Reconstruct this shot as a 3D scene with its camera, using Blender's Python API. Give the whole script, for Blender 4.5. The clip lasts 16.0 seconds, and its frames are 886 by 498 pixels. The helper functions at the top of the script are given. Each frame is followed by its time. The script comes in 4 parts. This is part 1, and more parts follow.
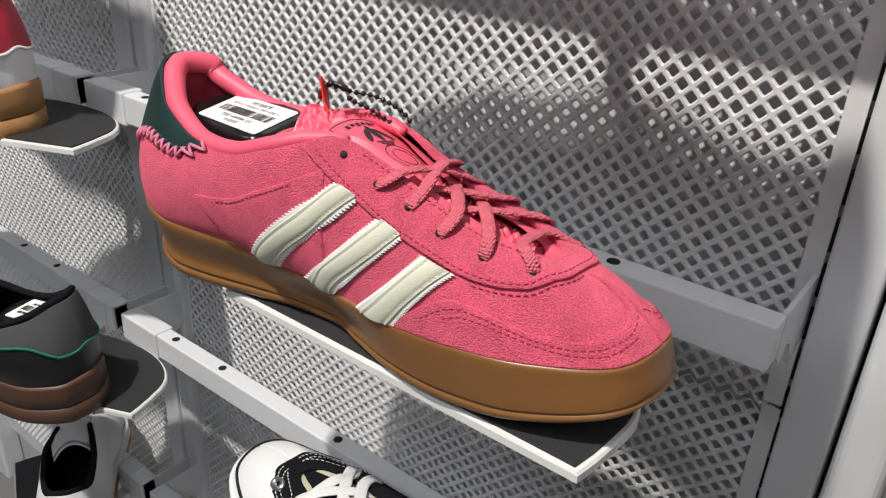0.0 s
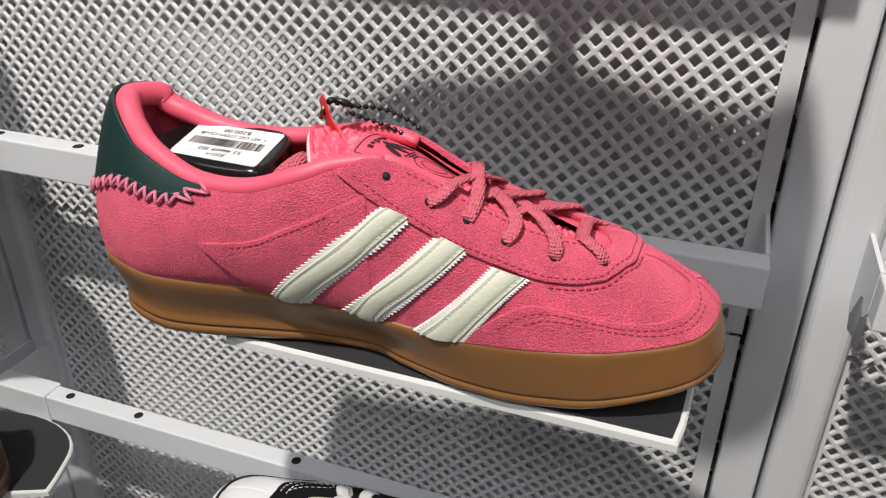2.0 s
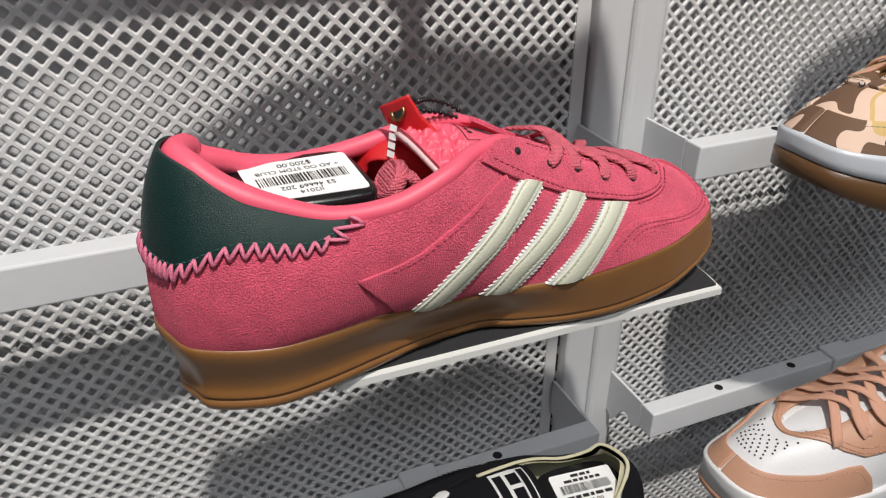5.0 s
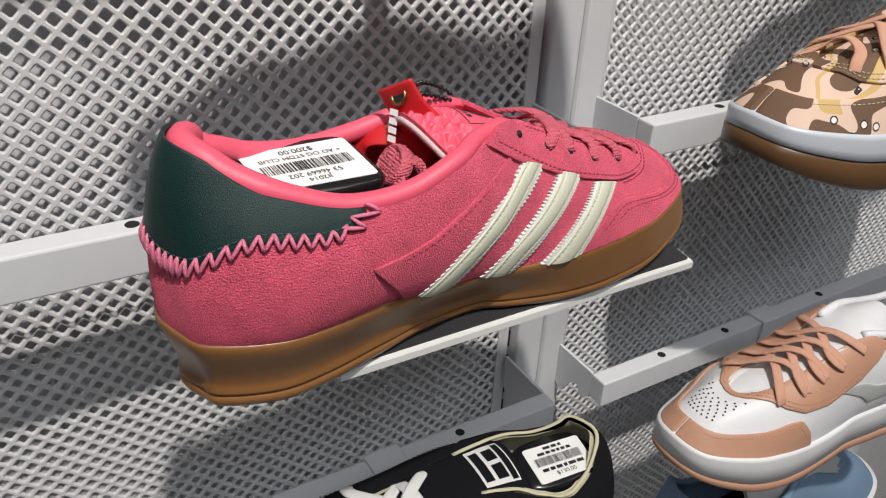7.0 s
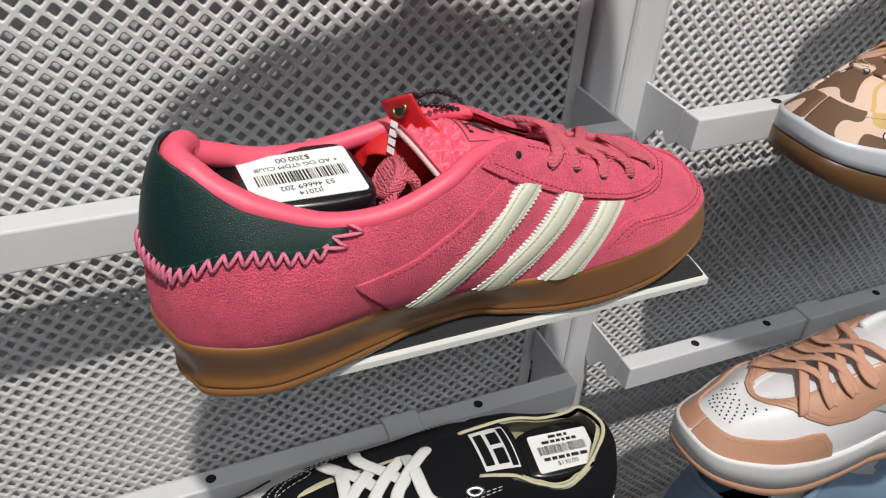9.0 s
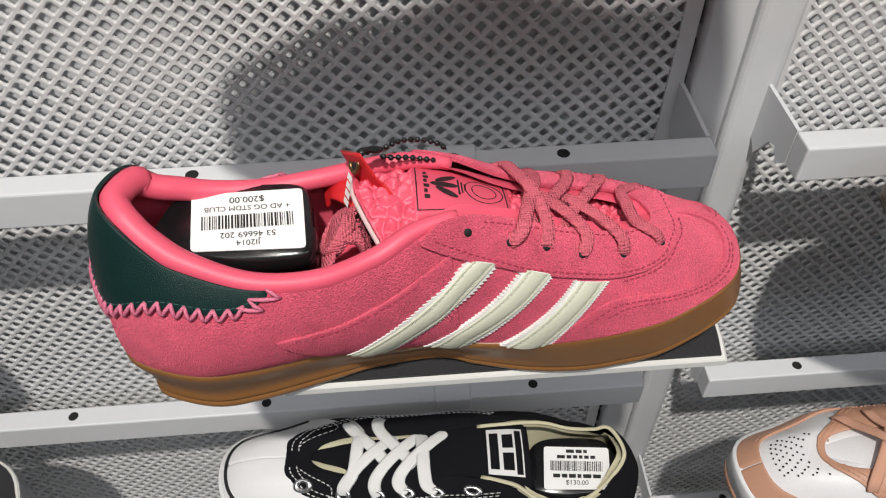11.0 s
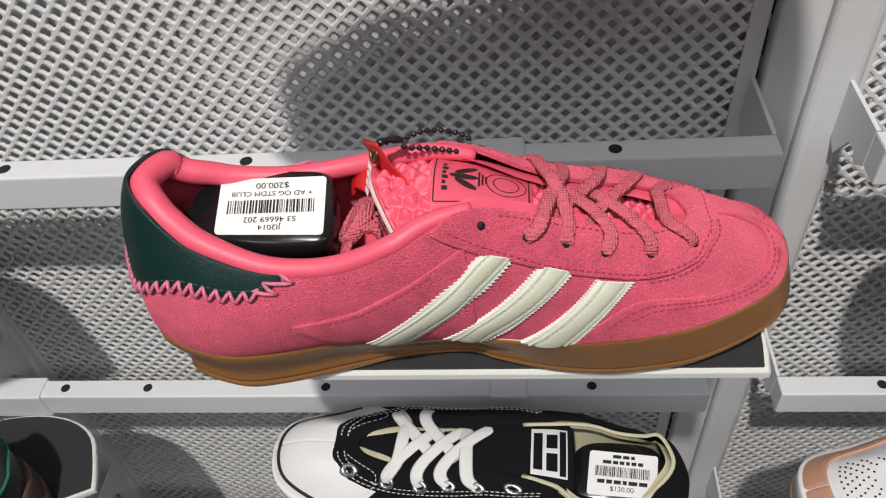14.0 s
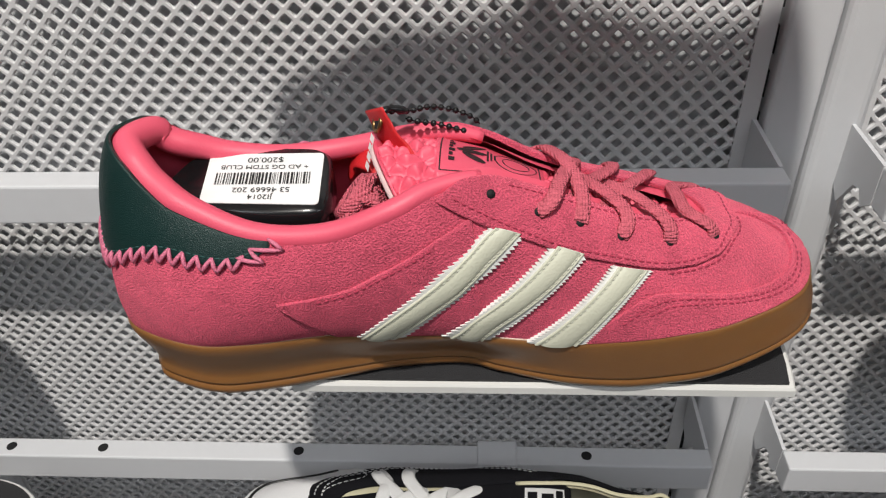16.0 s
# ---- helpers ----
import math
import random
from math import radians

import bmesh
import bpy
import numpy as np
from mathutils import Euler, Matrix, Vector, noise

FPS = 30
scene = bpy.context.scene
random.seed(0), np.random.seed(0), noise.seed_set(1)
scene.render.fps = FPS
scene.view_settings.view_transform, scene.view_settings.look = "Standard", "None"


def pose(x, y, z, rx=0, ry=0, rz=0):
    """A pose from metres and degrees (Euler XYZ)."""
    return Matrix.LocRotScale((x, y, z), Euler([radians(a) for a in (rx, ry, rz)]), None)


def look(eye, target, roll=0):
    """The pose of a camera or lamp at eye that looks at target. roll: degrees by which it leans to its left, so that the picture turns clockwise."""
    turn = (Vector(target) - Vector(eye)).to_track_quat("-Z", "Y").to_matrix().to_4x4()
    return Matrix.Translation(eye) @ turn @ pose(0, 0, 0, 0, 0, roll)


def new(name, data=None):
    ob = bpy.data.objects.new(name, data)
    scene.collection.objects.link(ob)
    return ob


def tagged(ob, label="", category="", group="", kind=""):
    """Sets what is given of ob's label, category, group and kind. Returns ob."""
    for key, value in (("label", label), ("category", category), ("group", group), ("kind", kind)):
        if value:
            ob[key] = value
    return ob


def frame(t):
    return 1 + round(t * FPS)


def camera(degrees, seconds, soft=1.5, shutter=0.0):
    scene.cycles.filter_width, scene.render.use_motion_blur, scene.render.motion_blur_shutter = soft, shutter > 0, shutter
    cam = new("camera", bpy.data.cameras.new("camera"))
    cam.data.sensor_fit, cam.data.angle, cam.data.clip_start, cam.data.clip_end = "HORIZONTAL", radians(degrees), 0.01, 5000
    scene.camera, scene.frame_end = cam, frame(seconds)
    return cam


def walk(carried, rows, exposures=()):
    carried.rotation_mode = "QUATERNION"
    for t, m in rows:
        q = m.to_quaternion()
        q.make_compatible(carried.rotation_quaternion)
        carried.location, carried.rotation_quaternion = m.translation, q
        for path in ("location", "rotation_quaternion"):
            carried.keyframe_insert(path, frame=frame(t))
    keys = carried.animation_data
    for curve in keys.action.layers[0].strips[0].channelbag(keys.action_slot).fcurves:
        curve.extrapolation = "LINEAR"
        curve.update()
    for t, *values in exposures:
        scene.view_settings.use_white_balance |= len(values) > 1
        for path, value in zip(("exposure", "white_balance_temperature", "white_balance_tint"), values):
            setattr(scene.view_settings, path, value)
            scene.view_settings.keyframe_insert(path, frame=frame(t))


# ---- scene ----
cam = camera(59.3, 16.0, soft=1.2)
PATH = [
    (0, (0.073, -0.315, 1.58), (-1.01, 1.115, 0.694), 2.9),
    (0.5, (0.068, -0.319, 1.58), (-0.966, 1.14, 0.685), 2.4),
    (1, (0.053, -0.325, 1.582), (-0.888, 1.185, 0.668), 1.7),
    (1.5, (0.023, -0.336, 1.585), (-0.768, 1.246, 0.652), 1.1),
    (2, (-0.019, -0.351, 1.589), (-0.616, 1.306, 0.641), 0.7),
    (2.5, (-0.066, -0.365, 1.59), (-0.423, 1.353, 0.632), 0.2),
    (3, (-0.111, -0.377, 1.589), (-0.208, 1.38, 0.637), 0.1),
    (3.5, (-0.155, -0.385, 1.591), (-0.039, 1.373, 0.643), -0.6),
    (4, (-0.2, -0.381, 1.593), (0.144, 1.345, 0.641), -0.3),
    (4.5, (-0.234, -0.369, 1.592), (0.298, 1.303, 0.631), -0.2),
    (5, (-0.257, -0.36, 1.591), (0.426, 1.249, 0.619), 0.3),
    (7.5, (-0.292, -0.34, 1.593), (0.609, 1.118, 0.561), 3.0),
    (8, (-0.291, -0.34, 1.594), (0.575, 1.118, 0.536), 3.4),
    (8.5, (-0.282, -0.342, 1.607), (0.512, 1.119, 0.495), 3.6),
    (9, (-0.255, -0.341, 1.624), (0.418, 1.122, 0.438), 3.8),
    (9.2, (-0.243, -0.341, 1.632), (0.377, 1.122, 0.417), 3.9),
    (11.3, (-0.134, -0.302, 1.679), (-0.117, 1.038, 0.195), -2.3),
    (11.5, (-0.128, -0.301, 1.682), (-0.151, 1.027, 0.186), -3.2),
    (12, (-0.116, -0.3, 1.684), (-0.226, 1.003, 0.17), -5.6),
    (12.5, (-0.111, -0.298, 1.683), (-0.275, 0.993, 0.165), -7.2),
    (13, (-0.11, -0.297, 1.68), (-0.299, 0.995, 0.165), -8.0),
    (13.5, (-0.111, -0.299, 1.678), (-0.307, 1.014, 0.182), -7.8),
    (14, (-0.112, -0.305, 1.67), (-0.303, 1.051, 0.213), -7.1),
    (14.5, (-0.115, -0.31, 1.657), (-0.292, 1.099, 0.249), -6.0),
    (15, (-0.119, -0.315, 1.646), (-0.273, 1.155, 0.298), -4.7),
    (15.5, (-0.121, -0.32, 1.632), (-0.259, 1.21, 0.351), -3.5),
    (16, (-0.124, -0.325, 1.617), (-0.249, 1.26, 0.404), -2.7),
]
walk(cam, [(t, look(eye, target, roll)) for t, eye, target, roll in PATH], [(0, 0.19), (2, 0.11), (4, -0.03), (9, -0.07), (12, -0.12), (16, -0.14)])

# ---- light ----
world = bpy.data.worlds.new("shop_air")
scene.world = world
world.use_nodes = True
world.node_tree.nodes["Background"].inputs[0].default_value = (0.9, 0.93, 1.0, 1)
world.node_tree.nodes["Background"].inputs[1].default_value = 0.09


def lamp(name, kind, where, target, power, colour, size, **more):
    data = bpy.data.lights.new(name, kind)
    data.energy, data.color = power, colour
    if kind == "SPOT":
        data.shadow_soft_size, data.spot_size, data.spot_blend = size, radians(more["cone"]), 0.6
    else:
        data.shape, data.size, data.size_y = "RECTANGLE", size, more["deep"]
    ob = new(name, data)
    ob.matrix_world = look(where, target)
    return ob


lamp("track_spot", "SPOT", (-0.255, -0.94, 3.1), (-0.12, 0.0, 1.35), 174, (1.0, 0.95, 0.88), 0.03, cone=100)
# soft fill lamps, added out of view to brighten the shadows
for lx in (-1.6, 0.2, 2.0):
    lamp("unseen_fill_light", "AREA", (lx, -1.6, 3.15), (lx, -1.6, 0), 13, (0.92, 0.95, 1.0), 1.2, deep=0.6)


# ---- materials ----
def material(name, colour, rough=0.5, metal=0.0, grain=0.0, scale=400.0, bump=0.0, spread=0.1, stain=0.06, sheen=0.0, subsurface=0.0, coat=0.0, depth=0.0006, gloss=0.5, weave=0.0):
    """A surface with grain at two sizes: fine relief and speckle, and broad uneven tone."""
    m = bpy.data.materials.new(name)
    m.use_nodes = True
    nt = m.node_tree
    b = nt.nodes["Principled BSDF"]
    b.inputs["Roughness"].default_value, b.inputs["Metallic"].default_value = rough, metal
    if sheen:
        b.inputs["Sheen Weight"].default_value, b.inputs["Sheen Roughness"].default_value = sheen, 0.4
        b.inputs["Sheen Tint"].default_value = (*[min(1, c * 1.3 + 0.1) for c in colour], 1)
    if subsurface:
        b.inputs["Subsurface Weight"].default_value, b.inputs["Subsurface Scale"].default_value = subsurface, 0.004
        b.inputs["Subsurface Radius"].default_value = (1.0, 0.5, 0.2)
    if coat:
        b.inputs["Coat Weight"].default_value, b.inputs["Coat Roughness"].default_value = coat, 0.15
    b.inputs["Specular IOR Level"].default_value = gloss
    tex = nt.nodes.new("ShaderNodeTexCoord")
    fine = nt.nodes.new("ShaderNodeTexNoise")
    fine.inputs["Scale"].default_value, fine.inputs["Detail"].default_value = scale, 4
    broad = nt.nodes.new("ShaderNodeTexNoise")
    broad.inputs["Scale"].default_value, broad.inputs["Detail"].default_value = scale / 18, 3
    for n in (fine, broad):
        nt.links.new(tex.outputs["Object"], n.inputs["Vector"])
    add = nt.nodes.new("ShaderNodeMath")
    add.operation = "MULTIPLY_ADD"
    nt.links.new(fine.outputs["Fac"], add.inputs[0])
    add.inputs[1].default_value = spread * 2
    sub = nt.nodes.new("ShaderNodeMath")
    sub.operation = "MULTIPLY_ADD"
    nt.links.new(broad.outputs["Fac"], sub.inputs[0])
    sub.inputs[1].default_value, sub.inputs[2].default_value = stain * 2, 1 - spread - stain
    nt.links.new(sub.outputs[0], add.inputs[2])
    mul = nt.nodes.new("ShaderNodeVectorMath")
    mul.operation = "SCALE"
    mul.inputs[0].default_value = colour
    nt.links.new(add.outputs[0], mul.inputs["Scale"])
    nt.links.new(mul.outputs[0], b.inputs["Base Color"])
    if bump:
        bp = nt.nodes.new("ShaderNodeBump")
        bp.inputs["Strength"].default_value, bp.inputs["Distance"].default_value = bump, depth
        relief = fine.outputs["Fac"]
        if weave:
            knit = nt.nodes.new("ShaderNodeTexVoronoi")
            knit.inputs["Scale"].default_value, knit.inputs["Randomness"].default_value = weave, 0.25
            nt.links.new(tex.outputs["Object"], knit.inputs["Vector"])
            relief = knit.outputs["Distance"]
            bp.invert = True
        nt.links.new(relief, bp.inputs["Height"])
        nt.links.new(bp.outputs[0], b.inputs["Normal"])
    return m


PINK_SUEDE = material("pink_suede", (0.64, 0.090, 0.153), 0.9, scale=1650, bump=1.0, spread=0.75, stain=0.34, sheen=0.75, depth=0.0013, gloss=0.25)
PINK_LINING = material("pink_lining", (0.68, 0.085, 0.145), 0.5, scale=1200, bump=0.15, spread=0.03, stain=0.03)
PINK_LACE = material("pink_lace", (0.60, 0.125, 0.17), 0.9, scale=2200, bump=1.0, spread=0.4, depth=0.0012, gloss=0.2, weave=950)
GUM = material("gum_rubber", (0.21, 0.094, 0.029), 0.34, scale=1500, bump=0.12, spread=0.05, stain=0.1, subsurface=0.15)
CREAM = material("cream_leather", (0.56, 0.565, 0.455), 0.5, scale=1300, bump=0.35, spread=0.04)
GREEN = material("green_leather", (0.003, 0.021, 0.019), 0.40, scale=2600, bump=0.45, spread=0.1, gloss=0.3)
GREY_PAINT = material("grey_powder_coat", (0.6, 0.61, 0.63), 0.42, scale=2200, bump=0.1, spread=0.02, stain=0.02)
PANEL_PAINT = material("panel_powder_coat", (0.62, 0.62, 0.63), 0.4, scale=2200, bump=0.1, spread=0.02, stain=0.02)
WHITE_PLASTIC = material("white_plastic", (0.66, 0.66, 0.64), 0.4, scale=800, bump=0.05, spread=0.02)
GRIT = material("black_grit", (0.024, 0.024, 0.026), 0.6, scale=1600, bump=1.0, spread=0.8, gloss=0.35)
BLACK_PLASTIC = material("black_plastic", (0.008, 0.008, 0.009), 0.22, scale=600, bump=0.03, spread=0.05)
WHITE_PAPER = material("white_label_paper", (0.74, 0.74, 0.74), 0.5, scale=900, spread=0.01)
BLACK_INK = material("black_ink", (0.01, 0.01, 0.01), 0.6, scale=900, spread=0.02)
DARK = material("dark_slot", (0.006, 0.006, 0.007), 0.8)


# ---- mesh helpers ----
def mesh_of(name, verts, faces, mat, smooth=True):
    me = bpy.data.meshes.new(name)
    me.from_pydata([tuple(map(float, v)) for v in verts], [], [tuple(map(int, f)) for f in faces])
    me.materials.append(mat)
    if smooth:
        me.shade_smooth()
    me.update()
    return me


def part(name, geometry, mat, parent, label="", smooth=True):
    """One mesh object out of (verts, faces) under a thing or a part."""
    ob = new(name, mesh_of(name, *geometry, mat, smooth))
    if parent is not None:
        ob.parent = parent
    if label:
        ob["label"] = label
    return ob


def merged(pieces):
    verts, faces = [], []
    for v, f in pieces:
        n = len(verts)
        verts.extend([tuple(p) for p in v])
        faces.extend([tuple(i + n for i in q) for q in f])
    return verts, faces


def bevel_box(x0, x1, y0, y1, z0, z1, r=0.0015, segments=2):
    bm = bmesh.new()
    bmesh.ops.create_cube(bm, size=1)
    for v in bm.verts:
        v.co = Vector(((x0 + x1) / 2 + v.co.x * (x1 - x0), (y0 + y1) / 2 + v.co.y * (y1 - y0), (z0 + z1) / 2 + v.co.z * (z1 - z0)))
    if r:
        bmesh.ops.bevel(bm, geom=bm.edges[:], offset=r, segments=segments, affect="EDGES", profile=0.5)
    bm.verts.index_update()
    out = [v.co[:] for v in bm.verts], [[v.index for v in f.verts] for f in bm.faces]
    bm.free()
    return out


def grid_faces(nu, nv, wrap=False):
    """Quads of a grid of nu columns and nv rows, vertices laid column by column."""
    out = []
    for i in range(nu if wrap else nu - 1):
        j = (i + 1) % nu
        for k in range(nv - 1):
            out.append((i * nv + k, j * nv + k, j * nv + k + 1, i * nv + k + 1))
    return out


def tube(points, r, sides=8, cap=True, flat=1.0):
    """A round (or flattened) tube along points; r may vary along it."""
    p = np.array(points, float)
    r = np.broadcast_to(np.asarray(r, float), (len(p),))
    t = np.gradient(p, axis=0)
    t /= np.linalg.norm(t, axis=1, keepdims=True) + 1e-12
    ref = np.array([0.0, 0.0, 1.0]) if abs(t[:, 2]).mean() < 0.85 else np.array([0.0, 1.0, 0.0])
    a = np.cross(t, ref)
    a /= np.linalg.norm(a, axis=1, keepdims=True) + 1e-12
    b = np.cross(a, t)
    k = np.arange(sides) * 2 * math.pi / sides
    g = p[:, None] + r[:, None, None] * (np.cos(k)[None, :, None] * a[:, None] + flat * np.sin(k)[None, :, None] * b[:, None])
    n = len(p)
    faces = [(i * sides + j, i * sides + (j + 1) % sides, (i + 1) * sides + (j + 1) % sides, (i + 1) * sides + j) for i in range(n - 1) for j in range(sides)]
    if cap:
        faces += [tuple(range(sides))[::-1], tuple((n - 1) * sides + j for j in range(sides))]
    return g.reshape(-1, 3), faces


def prism(outline, z0, z1, r=0.0):
    """A plate with a plan outline, bevelled along its top rim."""
    n = len(outline)
    c = np.mean(outline, axis=0)
    rings = [(z0, 0.0), (z1 - r, 0.0), (z1, r)]
    verts = []
    for z, inset in rings:
        for p in outline:
            d = c - p
            q = p + d / (np.linalg.norm(d) + 1e-9) * inset
            verts.append((q[0], q[1], z))
    faces = []
    for k in range(2):
        for i in range(n):
            j = (i + 1) % n
            faces.append((k * n + i, k * n + j, k * n + n + j, k * n + n + i))
    faces.append(tuple(range(n))[::-1])
    faces.append(tuple(range(2 * n, 3 * n)))
    return verts, faces


def thing(name, label, category, group="", kind="", where=(0, 0, 0)):
    ob = new(name)
    ob.empty_display_size = 0.02
    ob.location = where
    return tagged(ob, label, category, group, kind)


# ---- shop shell ----
def shell():
    floor = tagged(part("floor", bevel_box(-5, 5, -5, 1.2, -0.1, 0, 0), material("floor_vinyl", (0.3, 0.29, 0.28), 0.5, scale=40), None, smooth=False), "grey shop floor", "floor", kind="structure")
    tagged(part("ceiling", bevel_box(-5, 5, -5, 1.2, 3.3, 3.4, 0), material("ceiling_paint", (0.5, 0.5, 0.5), 0.9, scale=30), None, smooth=False), "grey shop ceiling", "ceiling", kind="structure")
    wall = material("wall_paint", (0.6, 0.6, 0.6), 0.9, scale=30)
    for name, box in (("wall_north", (-5, 5, 0.3, 0.4, 0, 3.3)), ("wall_south", (-5, 5, -5, -4.9, 0, 3.3)), ("wall_west", (-5, -4.9, -4.9, 0.3, 0, 3.3)), ("wall_east", (4.9, 5, -4.9, 0.3, 0, 3.3))):
        tagged(part(name, bevel_box(*box, 0), wall, None, smooth=False), "plain painted shop wall", "wall", kind="structure")


shell()

# ---- display wall ----
BAY, RAIL_Z, ROW = 0.59, 1.415, 0.214
PITCH, PANEL_Y = 0.0112, 0.055


def perforated(x0, x1, z0, z1, y, thick=0.0018):
    """A sheet with square holes set on their corners, rounded, with a soft lip to each hole."""
    hole, p = 0.00325, PITCH
    corner = []
    for k in range(4):
        a = k * math.pi / 2
        for d in (-26, 0, 26):
            base = Vector((math.cos(a), math.sin(a)))
            tip = base * (hole - 0.0010)
            q = tip + Vector((math.cos(a + radians(d * 1.7)), math.sin(a + radians(d * 1.7)))) * 0.0009
            corner.append((q.x, q.y))
    hv = np.array(corner)
    lip = hv * (1 + 0.0009 / np.linalg.norm(hv, axis=1))[:, None]
    outer = np.array([(p / 2, 0), (0, p / 2), (-p / 2, 0), (0, -p / 2)])
    tmpl = [(*q, 0.0) for q in outer] + [(*q, 0.0) for q in lip] + [(*q, 0.0007) for q in hv] + [(*q, thick) for q in hv]
    faces = []
    for k in range(12):
        j = (k + 1) % 12
        faces += [(4 + k, 4 + j, 16 + j, 16 + k), (16 + k, 16 + j, 28 + j, 28 + k)]
    for k in range(4):
        a, b, c = 3 * k, 3 * k + 1, (3 * k + 2) % 12
        nxt = (3 * k + 3) % 12
        faces += [(k, 4 + b, 4 + a), (k, 4 + c, 4 + b), (k, (k + 1) % 4, 4 + nxt, 4 + c)]
    tm = np.array(tmpl)
    centres = []
    rows = int((z1 - z0) / (p / 2))
    for r in range(rows):
        z = z1 - p / 2 - r * p / 2
        off = (r % 2) * p / 2
        n = int((x1 - x0 - p) / p)
        for i in range(n + 1):
            x = x0 + p / 2 + off + i * p
            if x < x1 - p / 2:
                centres.append((x, z))
    cs = np.array(centres)
    verts = np.zeros((len(cs), len(tm), 3))
    verts[:, :, 0] = cs[:, None, 0] + tm[None, :, 0]
    verts[:, :, 2] = cs[:, None, 1] + tm[None, :, 1]
    verts[:, :, 1] = y + tm[None, :, 2]
    allf = [tuple(i + n * len(tm) for i in f) for n in range(len(cs)) for f in faces]
    return verts.reshape(-1, 3), allf


def panel_sheet(name, x0, x1, z0, z1, y):
    edge = [bevel_box(a, b, y - 0.0003, y + 0.0019, z0, z1, 0) for a, b in ((x0 - 0.001, x0 + 0.0058), (x1 - 0.0085, x1 + 0.001))]
    v, f = merged([perforated(x0, x1, z0, z1, y)] + edge)
    ob = part(name, (v, f), PANEL_PAINT, None, smooth=False)
    tagged(ob, "pale grey perforated steel sheet with diamond holes", "wall panel", kind="structure")
    return ob


for bay in (-1, 0, 1):
    x1 = 0.016 + bay * BAY
    x0 = x1 - 0.536
    panel_sheet("wall_panel_upper", x0, x1, 1.337, 1.64, PANEL_Y)
    panel_sheet("wall_panel_lower", x0, x1, 0.76, 1.333, PANEL_Y + 0.003)
    tagged(part("wall_backing", bevel_box(x0 - 0.03, x1 + 0.03, 0.073, 0.083, 0.7, 1.9, 0), GREY_PAINT, None, smooth=False), "grey backing sheet behind perforated panels", "wall", kind="structure")


SLOT = bevel_box(-0.0036, 0.0, 0.004, 0.012, -0.0075, 0.0075, 0.0)


def post(x, w, slots):
    """An upright channel; its flank beside the sheet carries a ladder of dark slots."""
    top = thing("upright_post", "pale grey slotted steel upright post", "post", "upright posts", where=(x, PANEL_Y, 0))
    part("channel", bevel_box(0, w, -0.007, 0.028, 0.6, 2.0, 0.0022 if slots else 0.006, 4), GREY_PAINT, top, smooth=False)
    if slots:
        shared = mesh_of("slot", *SLOT, DARK, False)
        for k in range(34):
            slot = new("slot", shared)
            slot.parent = top
            slot.location = (0, -0.0005, 0.9 + 0.0242 * k)
    return top


for bay in (-2, -1, 0, 1):
    post(0.0195 + bay * BAY, 0.0245, True)
    post(0.0465 + bay * BAY, 0.0255, False)

ARM = [(0.0, 0.0), (0.049, 0.0), (0.049, -0.030), (0.043, -0.036), (0.034, -0.043), (0.022, -0.025), (0.015, -0.0225), (0.009, -0.030), (0.0, -0.0225)]


def arm_plate(x0, x1):
    n = len(ARM)
    v = [(x, 0.0062 + y, z) for x in (x0, x1) for y, z in ARM]
    f = [tuple(range(n)), tuple(range(n, 2 * n))[::-1]] + [(i, i + n, (i + 1) % n + n, (i + 1) % n) for i in range(n)]
    return v, f


HOLE = tube([(0, 0, -0.0006), (0, 0, 0.00025)], 0.0034, 16)


def rail(x0, x1, z, holes, sleeves):
    """A square bar with drilled holes, end sleeves and a bracket arm at either end."""
    r = thing("shelf_rail", "pale grey steel display rail with small holes", "rail", "display rails", where=(x0, 0, z))
    w = x1 - x0
    part("bar", bevel_box(0, w, -0.009, 0.006, -0.023, 0, 0.0012), GREY_PAINT, r, smooth=False)
    shared = mesh_of("hole", *HOLE, DARK, False)
    for x in holes:
        ob = new("hole", shared)
        ob.parent = r
        ob.location = (x - x0, -0.0012, 0)
    for a, b in sleeves:
        part("sleeve", bevel_box(a - x0, b - x0, -0.0108, 0.0078, -0.0248, 0.0016, 0.0015), GREY_PAINT, r, smooth=False)
    for x in (0, w - 0.0022):
        part("bracket_arm", arm_plate(x, x + 0.0022), GREY_PAINT, r, smooth=False)
    return r


for row in (-2, -1, 0, 1):
    z = RAIL_Z - 0.001 + row * ROW
    rail(-1.11, -0.536, z, (-0.98, -0.845, -0.718, -0.651), ((-0.638, -0.583), (-0.581, -0.536)))
    rail(-0.521, 0.017, z, (-0.45, -0.386, -0.252, -0.0625), ((-0.521, -0.467),))
    rail(0.0640, 0.607, z, (0.131, 0.205, 0.33, 0.52), ())


